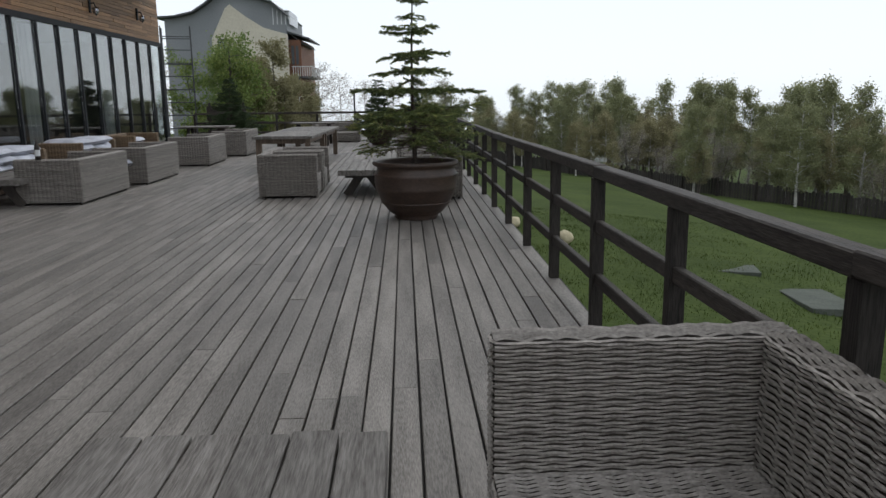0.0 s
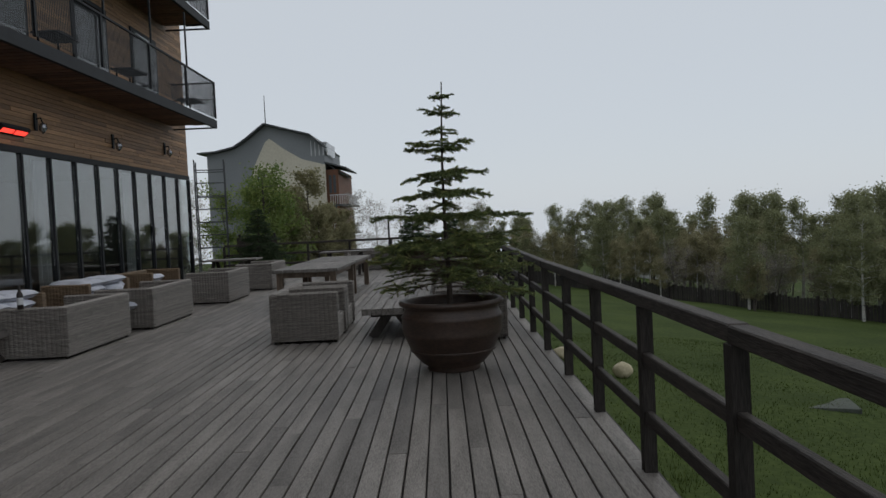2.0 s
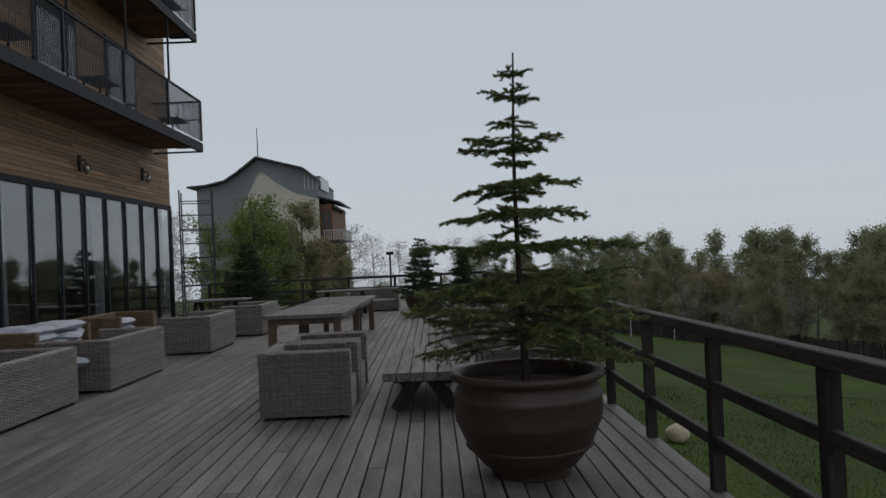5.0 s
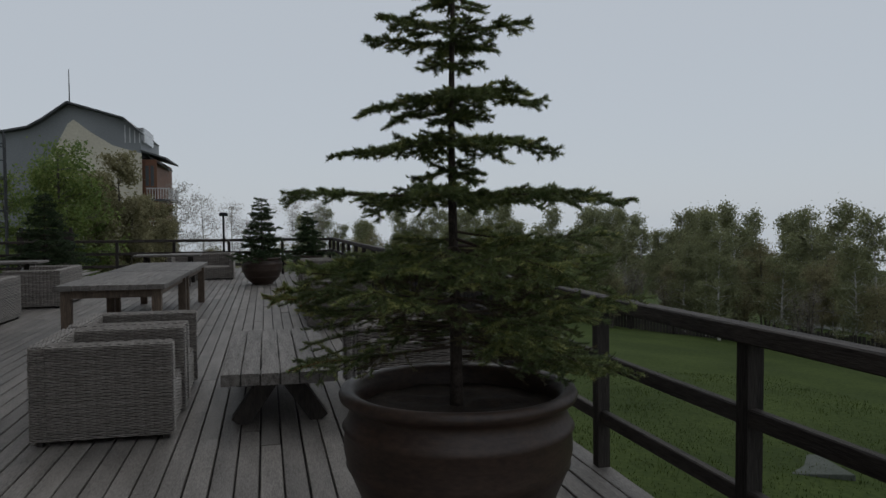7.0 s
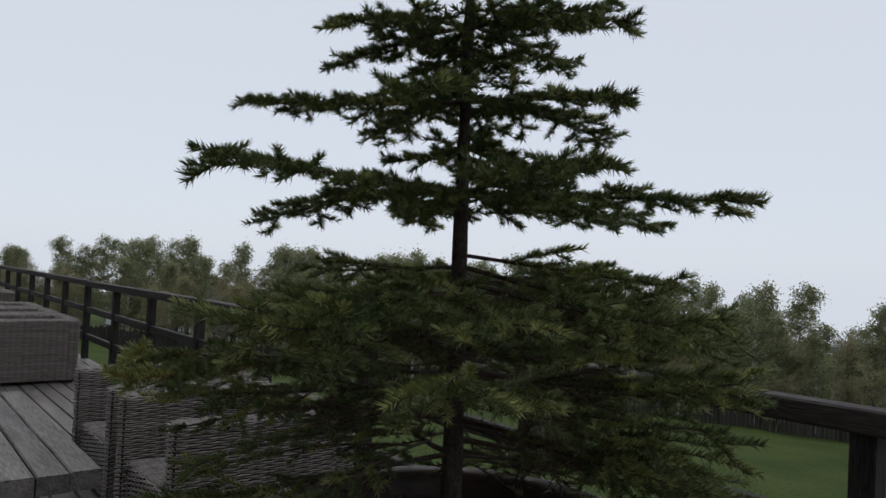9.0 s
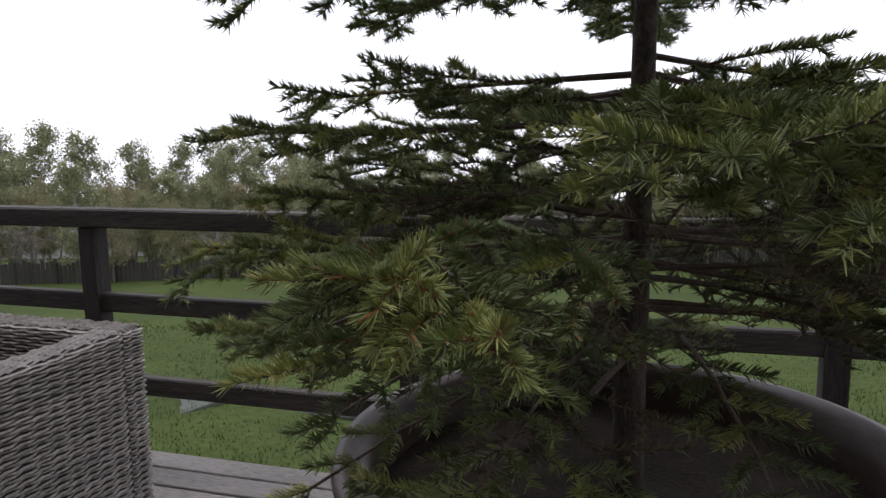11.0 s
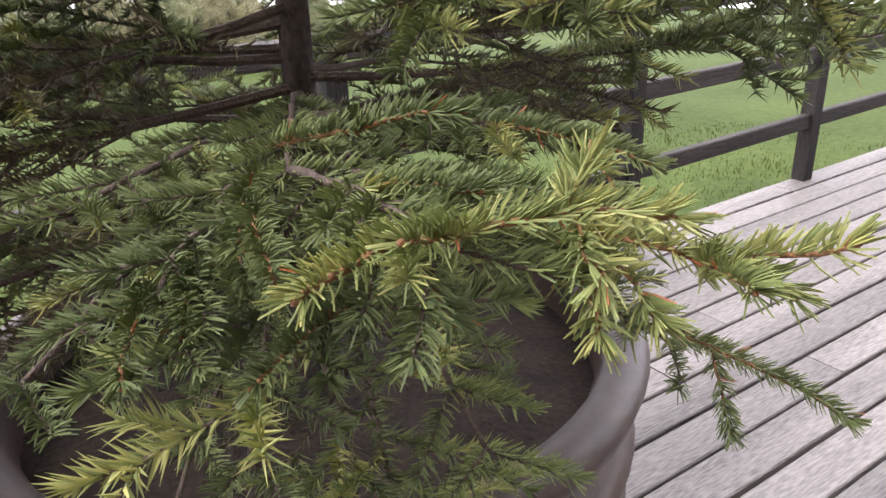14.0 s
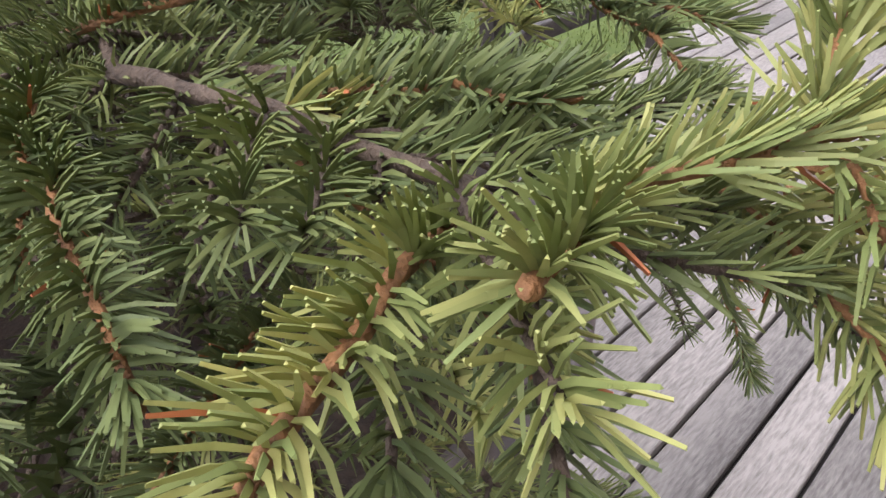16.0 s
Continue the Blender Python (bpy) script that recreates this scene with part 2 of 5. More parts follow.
# ---- mesh helpers ----
class Soup:
    """Collects vertices and faces for one mesh."""

    def __init__(self):
        self.v, self.f = [], []

    def box(self, a, b, bevel=0.0):
        (x0, y0, z0), (x1, y1, z1) = a, b
        k = len(self.v)
        if not bevel:
            self.v += [(x, y, z) for z in (z0, z1) for x, y in ((x0, y0), (x1, y0), (x1, y1), (x0, y1))]
            self.f += [tuple(k + i for i in q) for q in ((3, 2, 1, 0), (4, 5, 6, 7), (0, 1, 5, 4), (1, 2, 6, 5), (2, 3, 7, 6), (3, 0, 4, 7))]
            return self
        e = bevel
        rings = [(z0, e), (z0 + e, 0), (z1 - e, 0), (z1, e)]
        for z, i in rings:
            self.v += [(x0 + i, y0 + i, z), (x1 - i, y0 + i, z), (x1 - i, y1 - i, z), (x0 + i, y1 - i, z)]
        for r in range(3):
            for i in range(4):
                j = (i + 1) % 4
                self.f.append((k + r * 4 + i, k + r * 4 + j, k + r * 4 + 4 + j, k + r * 4 + 4 + i))
        self.f += [(k + 3, k + 2, k + 1, k), (k + 12, k + 13, k + 14, k + 15)]
        return self

    def beam(self, p, q, w, h, up=(0, 0, 1)):
        """A straight bar from p to q, w wide and h high."""
        p, q = Vector(p), Vector(q)
        d = (q - p).normalized()
        s = d.cross(Vector(up))
        s = s.normalized() if s.length > 1e-4 else Vector((1, 0, 0))
        u = s.cross(d)
        k = len(self.v)
        for c in (p, q):
            self.v += [tuple(c + s * a * w / 2 + u * b * h / 2) for a, b in ((-1, -1), (1, -1), (1, 1), (-1, 1))]
        self.f += [tuple(k + i for i in t) for t in ((3, 2, 1, 0), (4, 5, 6, 7), (0, 1, 5, 4), (1, 2, 6, 5), (2, 3, 7, 6), (3, 0, 4, 7))]
        return self

    def tube(self, points, radii, sides=6):
        """A tapered tube along points."""
        k0 = len(self.v)
        pts = [Vector(p) for p in points]
        for i, p in enumerate(pts):
            d = (pts[min(i + 1, len(pts) - 1)] - pts[max(i - 1, 0)]).normalized()
            s = d.cross(Vector((0, 0, 1)))
            s = s.normalized() if s.length > 1e-3 else Vector((1, 0, 0))
            u = s.cross(d)
            for a in range(sides):
                t = 2 * math.pi * a / sides
                self.v.append(tuple(p + (s * math.cos(t) + u * math.sin(t)) * radii[i]))
        for i in range(len(pts) - 1):
            for a in range(sides):
                b = (a + 1) % sides
                self.f.append((k0 + i * sides + a, k0 + i * sides + b, k0 + (i + 1) * sides + b, k0 + (i + 1) * sides + a))
        self.f.append(tuple(k0 + a for a in reversed(range(sides))))
        self.f.append(tuple(k0 + (len(pts) - 1) * sides + a for a in range(sides)))
        return self

    def lathe(self, profile, sides=40):
        """Turns a list of (radius, height) round z."""
        k = len(self.v)
        for r, z in profile:
            self.v += [(r * math.cos(2 * math.pi * a / sides), r * math.sin(2 * math.pi * a / sides), z) for a in range(sides)]
        for i in range(len(profile) - 1):
            for a in range(sides):
                b = (a + 1) % sides
                self.f.append((k + i * sides + a, k + i * sides + b, k + (i + 1) * sides + b, k + (i + 1) * sides + a))
        return self

    def mesh(self, name, mat, smooth=False):
        me = bpy.data.meshes.new(name)
        me.from_pydata(self.v, [], self.f)
        me.materials.append(mat)
        if smooth:
            me.polygons.foreach_set("use_smooth", [True] * len(me.polygons))
        me.update()
        return me


def part(name, soup, mat, parent, label="", smooth=False):
    me = soup.mesh(name, mat, smooth) if isinstance(soup, Soup) else soup
    ob = new(name, me)
    ob.parent = parent
    if label:
        tagged(ob, label)
    return ob


def thing(name, m, label, category, group="", kind=""):
    ob = new(name)
    ob.empty_display_size = 0.2
    ob.matrix_world = m
    return tagged(ob, label, category, group, kind)


def solid(name, soup, mat, label, category, kind="", m=None, smooth=False):
    ob = new(name, soup.mesh(name, mat, smooth))
    if m:
        ob.matrix_world = m
    return tagged(ob, label, category, "", kind)


RAIL_X, POST_Y, POST_STEP = 1.265, 4.83, 1.39
DECK_X0, DECK_X1, DECK_Y0, DECK_Y1 = -7.7, 1.345, -3.2, 28.6
WALL_X, WALL_Y1 = -7.8, 25.13


def ground_z(x, y):
    s = max(0.0, x - 1.4)
    s = s if s < 45 else 45 + (s - 45) * 0.1
    yy = min(max(y, 0.0), 80.0)
    far = max(0.0, math.hypot(x, y - 15) - 75)
    return -1.3 - 0.1 * s - 0.03 * yy - min(far * 0.12, 60)


# ---- ground ----
def build_ground():
    xs = np.concatenate([np.linspace(-900, -60, 12), np.linspace(-50, 60, 111), np.linspace(70, 900, 14)])
    ys = np.concatenate([np.linspace(-600, -40, 8), np.linspace(-30, 90, 121), np.linspace(100, 1500, 14)])
    s = Soup()
    for y in ys:
        for x in xs:
            near = abs(x) < 60 and abs(y - 30) < 70
            s.v.append((x, y, ground_z(x, y) + (0.1 * noise.noise((x * 0.35, y * 0.35, 0)) + 0.03 * noise.noise((x * 1.3, y * 1.3, 4)) if near else 0)))
    w = len(xs)
    s.f = [(j * w + i, j * w + i + 1, (j + 1) * w + i + 1, (j + 1) * w + i) for j in range(len(ys) - 1) for i in range(w - 1)]
    solid("ground", s, M_GRASS, "green spring lawn sloping gently down from the terrace", "lawn", "structure", smooth=True)
    # blades near the terrace
    rng = np.random.default_rng(5)
    g = Soup()
    for _ in range(60000):
        d = rng.random() ** 1.6
        x, y = 1.5 + 13 * d, rng.uniform(-1, 26)
        z = ground_z(x, y) + 0.1 * noise.noise((x * 0.35, y * 0.35, 0)) + 0.03 * noise.noise((x * 1.3, y * 1.3, 4))
        h, a, b = rng.uniform(0.025, 0.065) * (1.4 if noise.noise((x * 0.8, y * 0.8, 9)) > 0.15 else 0.8), rng.uniform(0, 6.28), rng.uniform(0, 6.28)
        wd = 0.008
        k = len(g.v)
        g.v += [(x - wd * math.cos(a), y - wd * math.sin(a), z - 0.01), (x + wd * math.cos(a), y + wd * math.sin(a), z - 0.01), (x + 0.4 * h * math.cos(b), y + 0.4 * h * math.sin(b), z + h)]
        g.f.append((k, k + 1, k + 2))
    solid("grass", g, M_BLADE, "short green lawn grass in uneven tufts", "grass", "stuff")


build_ground()


# ---- terrace deck ----
def board_mesh(length, width, mat):
    s = Soup()
    e, h = 0.004, 0.028
    prof = [(-width / 2, -h), (-width / 2, -e), (-width / 2 + e, 0), (width / 2 - e, 0), (width / 2, -e), (width / 2, -h)]
    for y in (0, length):
        s.v += [(x, y, z) for x, z in prof]
    s.f = [(i, i + 6, i + 7, i + 1) for i in range(5)] + [tuple(range(6)), tuple(reversed(range(6, 12)))]
    return s


def build_deck():
    floor = thing("floor", Matrix.Identity(4), "weathered grey timber terrace deck of long boards", "deck", kind="structure")
    s = Soup().box((DECK_X0, DECK_Y0, -0.3), (DECK_X1 - 0.03, DECK_Y1, -0.05))
    part("joists", s, M_JOIST, floor)
    skirt = Soup().box((DECK_X1 - 0.03, DECK_Y0, -2.6), (DECK_X1 - 0.004, DECK_Y1, -0.03))
    part("skirt", skirt, M_JOIST, floor)
    pitch, width = 0.1385, 0.127
    lengths = [2.4, 3.0, 3.6, 4.2]
    shared = {n: board_mesh(n - 0.003, width, M_DECK).mesh("board", M_DECK) for n in lengths}
    rng = random.Random(4)
    rest, count = Soup(), 0
    n = int((DECK_X1 - DECK_X0) / pitch)
    for i in range(n):
        x = 1.245 - i * pitch
        y = DECK_Y0 - rng.uniform(0, 2.4)
        while y < DECK_Y1:
            ln = rng.choice(lengths)
            dz, dx, tilt = rng.uniform(-0.0025, 0.0015), rng.uniform(-0.0012, 0.0012), rng.uniform(-0.0006, 0.0006)
            if x > -3.4 and y < 15 and count < 300:
                b = new("board", shared[ln])
                b.parent = floor
                b.matrix_local = Matrix.Translation((x + dx, y, dz)) @ Matrix.Rotation(tilt, 4, "Z")
                count += 1
            else:
                t = board_mesh(ln - 0.003, width, None)
                k = len(rest.v)
                rest.v += [(vx + x + dx, vy + y, vz + dz) for vx, vy, vz in t.v]
                rest.f += [tuple(k + q for q in f) for f in t.f]
            y += ln
    tagged(part("boards", rest, M_DECK_FAR, floor), kind="stuff")


build_deck()


# ---- railings ----
def build_railing(name, m, count, step, label, first_post=0):
    """A railing along its own y from 0, with posts every step and three rails."""
    r = thing(name, m, label, "railing")
    post = Soup().box((-0.038, -0.038, -0.25), (0.038, 0.038, 0.962), 0.005).mesh("post", M_POST)
    rng = random.Random(count)
    for i in range(first_post, count):
        p = part("post", post, None, r)
        p.matrix_local = pose(rng.uniform(-0.003, 0.003), i * step, 0, rng.uniform(-0.4, 0.4), rng.uniform(-0.4, 0.4), rng.uniform(-2, 2))
    span = 2 * step
    top = Soup().box((-0.046, 0, 0.963), (0.046, span - 0.006, 1.04), 0.007).mesh("top_rail", M_RAIL)
    mid = Soup().box((-0.024, 0, 0.612), (0.024, span - 0.006, 0.69), 0.006).mesh("rail", M_RAIL)
    low = Soup().box((-0.024, 0, 0.262), (0.024, span - 0.006, 0.34), 0.006).mesh("rail", M_RAIL)
    for i in range(0, count - 1, 2):
        for nm, me in (("top_rail", top), ("rail", mid), ("rail", low)):
            p = part(nm, me, None, r)
            p.matrix_local = pose(rng.uniform(-0.004, 0.004), i * step, rng.uniform(-0.004, 0.004), rng.uniform(-0.1, 0.1), 0, rng.uniform(-0.1, 0.1))
    return r


build_railing("terrace_railing", pose(RAIL_X, POST_Y + 4 * POST_STEP, 0), 15, POST_STEP, "dark stained timber railing with three rails on the terrace edge", 1)
build_railing("terrace_railing", pose(RAIL_X + 0.015, POST_Y - 6 * POST_STEP, 0.1, -0.41, 0, 0.07), 11, POST_STEP, "dark stained timber railing, slightly rising, on the terrace edge")
build_railing("end_railing", pose(RAIL_X, 28.3, 0, 0, 0, 90), 7, 1.5, "dark timber railing closing the far end of the terrace")


# ---- hotel building beside the terrace ----
def plank_courses(s, y0, y1, z0, z1, x, rng, h=0.092):
    z = z0
    while z < z1 - 0.02:
        y = y0
        while y < y1 - 0.01:
            ln = min(rng.uniform(1.2, 3.4), y1 - y)
            d = rng.uniform(0, 0.012)
            s.box((x - 0.05, y + 0.002, z + 0.003), (x + d, y + ln - 0.002, min(z + h, z1) - 0.003))
            y += ln
        z += h


def build_hotel():
    rng = random.Random(8)
    hotel = thing("hotel_building", pose(0, 0, 0), "timber-clad hotel with a glazed ground floor and steel balconies", "building", kind="structure")
    s = Soup()
    s.box((-22, -6, -2.5), (WALL_X - 0.06, WALL_Y1 - 0.02, -0.04))
    s.box((-22, -6, 3.33), (WALL_X - 0.06, WALL_Y1 - 0.02, 15))
    s.box((-22, -6, -0.04), (-13, WALL_Y1 - 0.02, 3.33))
    s.box((-13, WALL_Y1 - 0.4, -0.04), (WALL_X - 0.25, WALL_Y1 - 0.02, 3.33))
    part("core_wall", s, M_INTERIOR, hotel)
    clad = Soup()
    plank_courses(clad, 6, 10.2, 3.33, 4.618, WALL_X, rng)
    plank_courses(clad, 6, WALL_Y1, 4.618, 12.5, WALL_X, rng)
    tagged(part("cladding_board", clad, M_CLAD, hotel, "brown weathered horizontal cladding boards"), kind="stuff")
    # the courses between the glass and the first balcony, board by board
    for row in range(14):
        z, y = 3.33 + row * 0.092, 10.2
        while y < WALL_Y1 - 0.01:
            ln, d = min(rng.uniform(1.2, 3.4), WALL_Y1 - y), rng.uniform(0, 0.012)
            board = Soup().box((WALL_X - 0.05, y + 0.002, z + 0.003), (WALL_X + d, y + ln - 0.002, z + 0.089), 0.003)
            part("cladding_board", board, M_CLAD_BOARD, hotel)
            y += ln
    end = Soup()
    z = 3.33
    while z < 12.4:
        end.box((-21.9, WALL_Y1 - 0.02, z + 0.003), (WALL_X, WALL_Y1 + rng.uniform(0.005, 0.015), z + 0.089))
        z += 0.092
    tagged(part("end_cladding", end, M_CLAD, hotel), kind="stuff")
    part("lintel", Soup().box((WALL_X - 0.12, -5, 3.2), (WALL_X + 0.03, WALL_Y1 + 0.02, 3.325), 0.005), M_STEEL, hotel)
    part("threshold", Soup().box((WALL_X - 0.12, -5, -0.02), (WALL_X + 0.03, WALL_Y1 + 0.02, 0.09), 0.005), M_STEEL, hotel)
    # glazed front: panes between slim mullions
    mull = Soup().box((-0.09, -0.032, 0.09), (0.035, 0.032, 3.2), 0.004).mesh("mullion", M_STEEL)
    pane = Soup().box((-0.03, 0.033, 0.09), (-0.01, 0.997, 3.2)).mesh("pane", M_GLASS)
    n = 28
    for i in range(n):
        y = WALL_Y1 - 1.03 * i
        a = part("mullion", mull, None, hotel)
        a.location = (WALL_X, y, 0)
        if i:
            b = part("pane", pane, None, hotel)
            b.location, b.visible_shadow = (WALL_X, y, 0), False
    side = Soup().box((-12.9, WALL_Y1 - 0.01, 0.09), (WALL_X - 0.1, WALL_Y1 + 0.005, 3.2))
    part("corner_pane", side, M_GLASS, hotel)
    curtain = Soup()
    for y0, y1 in ((8.2, 9.6), (12.6, 14.0), (17.1, 17.9), (21.4, 22.0)):
        pts = [(WALL_X - 0.5 + 0.05 * math.sin(t * 22), y0 + (y1 - y0) * t) for t in np.linspace(0, 1, 40)]
        for (xa, ya), (xb, yb) in zip(pts, pts[1:]):
            k = len(curtain.v)
            curtain.v += [(xa, ya, 0.1), (xb, yb, 0.1), (xb, yb, 3.2), (xa, ya, 3.2)]
            curtain.f.append((k, k + 1, k + 2, k + 3))
    part("curtain", curtain, M_CURTAIN, hotel, "pale hanging curtain")
    # upper windows with dark reveals behind the balconies
    for zf in (4.85, 7.73):
        for y in (8.5, 12.0, 15.5, 19.0, 22.1):
            fr = Soup().box((WALL_X + 0.005, y - 0.85, zf), (WALL_X + 0.05, y + 0.85, zf + 2.15), 0.004)
            w = part("balcony_door", fr, M_STEEL, hotel)
            part("pane", Soup().box((WALL_X + 0.052, y - 0.75, zf + 0.12), (WALL_X + 0.06, y + 0.75, zf + 2.05)), M_GLASS_PLAIN, w)
    return hotel


def build_balcony(z, y_end):
    """A long steel balcony with slatted soffit and wire-mesh guards."""
    b = thing("balcony", pose(0, 0, 0), "long dark steel balcony with wire mesh guard and slatted timber soffit", "balcony", "balconies", "structure")
    x0, x1, y0 = WALL_X + 0.03, -6.48, 6.0
    sof = Soup()
    y = y0
    while y < y_end - 0.4:
        sof.box((x0, y, z + 0.1), (x1 - 0.1, y + 0.2, z + 0.135))
        y += 0.235
    part("soffit_boards", sof, M_SOFFIT, b)
    part("floor_plate", Soup().box((x0, y0, z + 0.15), (x1 - 0.09, y_end - 0.05, z + 0.2)), M_STEEL, b)
    part("edge_beam", Soup().box((x1 - 0.08, y0, z), (x1, y_end, z + 0.24), 0.006), M_STEEL, b)
    part("end_beam", Soup().box((x0, y_end - 0.07, z), (x1 - 0.08, y_end, z + 0.04), 0.004), M_STEEL, b)
    part("end_plate", Soup().box((x0 + 0.6, y_end - 0.06, z + 0.12), (x1 - 0.08, y_end - 0.01, z + 0.3), 0.004), M_STEEL, b)
    top = z + 1.38
    part("handrail", Soup().box((x1 - 0.05, y0, top - 0.05), (x1, y_end, top), 0.006), M_STEEL, b)
    part("end_handrail", Soup().box((x0, y_end - 0.05, top - 0.05), (x1 - 0.05, y_end, top), 0.006), M_STEEL, b)
    part("mid_rail", Soup().box((x0, y_end - 0.04, z + 0.86), (x1 - 0.05, y_end - 0.01, z + 0.89), 0.004), M_STEEL, b)
    for y in np.arange(y_end - 0.03, y0, -2.45):
        part("guard_post", Soup().box((x1 - 0.055, y - 0.03, z + 0.3), (x1 - 0.002, y + 0.03, top - 0.05), 0.004), M_STEEL, b)
        part("hanger_post", Soup().box((x1 - 0.09, y - 2.2, top), (x1 - 0.05, y - 2.16, z + 2.85), 0.004), M_STEEL, b)
    wire = Soup()
    for y in np.arange(y0 + 6, y_end - 0.05, 0.06):
        wire.box((x1 - 0.03, y, z + 0.3), (x1 - 0.02, y + 0.007, top - 0.05))
    for zz in np.arange(z + 0.33, top - 0.05, 0.05):
        wire.box((x1 - 0.036, y0 + 6, zz), (x1 - 0.03, y_end - 0.05, zz + 0.006))
        wire.box((x0, y_end - 0.036, zz), (x1 - 0.05, y_end - 0.03, zz + 0.006))
    for x in np.arange(x0, x1 - 0.06, 0.05):
        wire.box((x, y_end - 0.03, z + 0.3), (x + 0.007, y_end - 0.02, top - 0.05))
    tagged(part("wire_mesh", wire, M_MESHWIRE, b, "fine galvanised wire mesh"), kind="stuff")
    # folded steel seats clamped to the guard
    for y in (y_end - 1.1, y_end - 5.2, y_end - 8.4):
        part("shelf", Soup().box((x1 - 0.6, y - 0.5, z + 0.62), (x1 - 0.1, y + 0.3, z + 0.66), 0.004).beam((x1 - 0.5, y - 0.45, z + 0.2), (x1 - 0.5, y - 0.45, z + 0.62), 0.03, 0.03).beam((x1 - 0.5, y + 0.25, z + 0.2), (x1 - 0.5, y + 0.25, z + 0.62), 0.03, 0.03), M_STEEL, b)


def build_heater(y):
    h = thing("patio_heater", pose(WALL_X + 0.03, y, 3.5, 0, -38, 0), "black wall-mounted infrared heater with glowing red tubes", "heater", "wall heaters")
    part("housing", Soup().box((0, -0.45, 0), (0.2, 0.45, 0.09), 0.01), M_STEEL, h)
    part("bracket", Soup().box((-0.06, -0.1, 0.03), (0.0, 0.1, 0.16), 0.004), M_STEEL, h)
    for a in (-0.4, 0.03):
        part("heating_tube", Soup().box((0.05, a, -0.008), (0.15, a + 0.37, -0.002)), M_GLOW, h, "glowing red heating tube")


def build_wall_lamp(y, z):
    w = thing("wall_lamp", pose(WALL_X + 0.015, y, z), "dark bulkhead wall lamp with wire cage on timber wall", "lamp", "wall lamps")
    part("back_plate", Soup().box((0, -0.05, -0.12), (0.03, 0.05, 0.22), 0.006), M_STEEL, w)
    arm = part("arm", Soup().tube([(0.02, 0, 0.1), (0.12, 0, 0.12), (0.15, 0, 0.02)], [0.015] * 3), M_STEEL, w)
    part("globe", Soup().lathe([(0.0, -0.17), (0.05, -0.15), (0.065, -0.08), (0.06, -0.02), (0.03, 0.02)], 14), M_GLASSBITS, w).location = (0.15, 0, 0)
    cage = Soup()
    for a in range(6):
        t = a * math.pi / 3
        cage.tube([(0.15 + 0.075 * math.cos(t), 0.075 * math.sin(t), 0.01), (0.15 + 0.08 * math.cos(t), 0.08 * math.sin(t), -0.1), (0.15, 0, -0.19)], [0.005] * 3, 4)
    part("cage", cage, M_STEEL, w)


build_hotel()
build_balcony(4.63, 24.08)
build_balcony(7.52, 23.9)
for y in (14.34, 15.52):
    build_heater(y)
for y, z in ((16.42, 3.82), (19.83, 3.8), (23.2, 3.95)):
    build_wall_lamp(y, z)


# ---- wicker furniture ----
def weave(s, origin, u, v, width, height, row=0.012, stake=0.06, seg=3, amp=0.0095):
    """Horizontal strands that pass in front of and behind upright stakes, on the plane origin + u, v."""
    o, u, v = Vector(origin), Vector(u).normalized(), Vector(v).normalized()
    nrm = u.cross(v)
    rows = max(1, int(height / row))
    cols = max(2, int(round(width / stake)))
    step = width / cols
    n = cols * seg
    hh = height / rows
    for r in range(rows):
        k = len(s.v)
        jit = random.uniform(-0.0012, 0.0012)
        for i in range(n + 1):
            a = step * i / seg
            d = amp * (0.45 * math.cos(math.pi * i / seg + r * math.pi) + 0.8 * abs(math.sin(math.pi * i / seg)) - 0.4)
            c = o + u * a + v * (hh * (r + 0.5) + jit + random.uniform(-0.0008, 0.0008))
            for dv, dn in ((-0.5, -0.004), (0.0, 0.0034), (0.5, -0.004)):
                s.v.append(tuple(c + v * (hh * 0.8 * dv) + nrm * (d + dn + 0.006)))
        for i in range(n):
            for j in range(2):
                b = k + 3 * i + j
                s.f.append((b, b + 3, b + 4, b + 1))
    return s


def woven_block(s, inner, a, b, faces, row, stake, rim=True):
    """A padded wicker block from corner a to b: core coloured dark as the shade inside, strands on the named faces."""
    (x0, y0, z0), (x1, y1, z1) = a, b
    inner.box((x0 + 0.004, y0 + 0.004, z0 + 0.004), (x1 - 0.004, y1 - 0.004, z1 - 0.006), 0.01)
    w, d, h = x1 - x0, y1 - y0, z1 - z0
    if "S" in faces:
        weave(s, (x0, y0, z0), (1, 0, 0), (0, 0, 1), w, h, row, stake)
    if "N" in faces:
        weave(s, (x1, y1, z0), (-1, 0, 0), (0, 0, 1), w, h, row, stake)
    if "E" in faces:
        weave(s, (x1, y0, z0), (0, 1, 0), (0, 0, 1), d, h, row, stake)
    if "W" in faces:
        weave(s, (x0, y1, z0), (0, -1, 0), (0, 0, 1), d, h, row, stake)
    if "T" in faces:
        if w > d:
            weave(s, (x0, y0, z1), (1, 0, 0), (0, 1, 0), w, d, row, stake)
        else:
            weave(s, (x1, y0, z1), (0, 1, 0), (-1, 0, 0), d, w, row, stake)


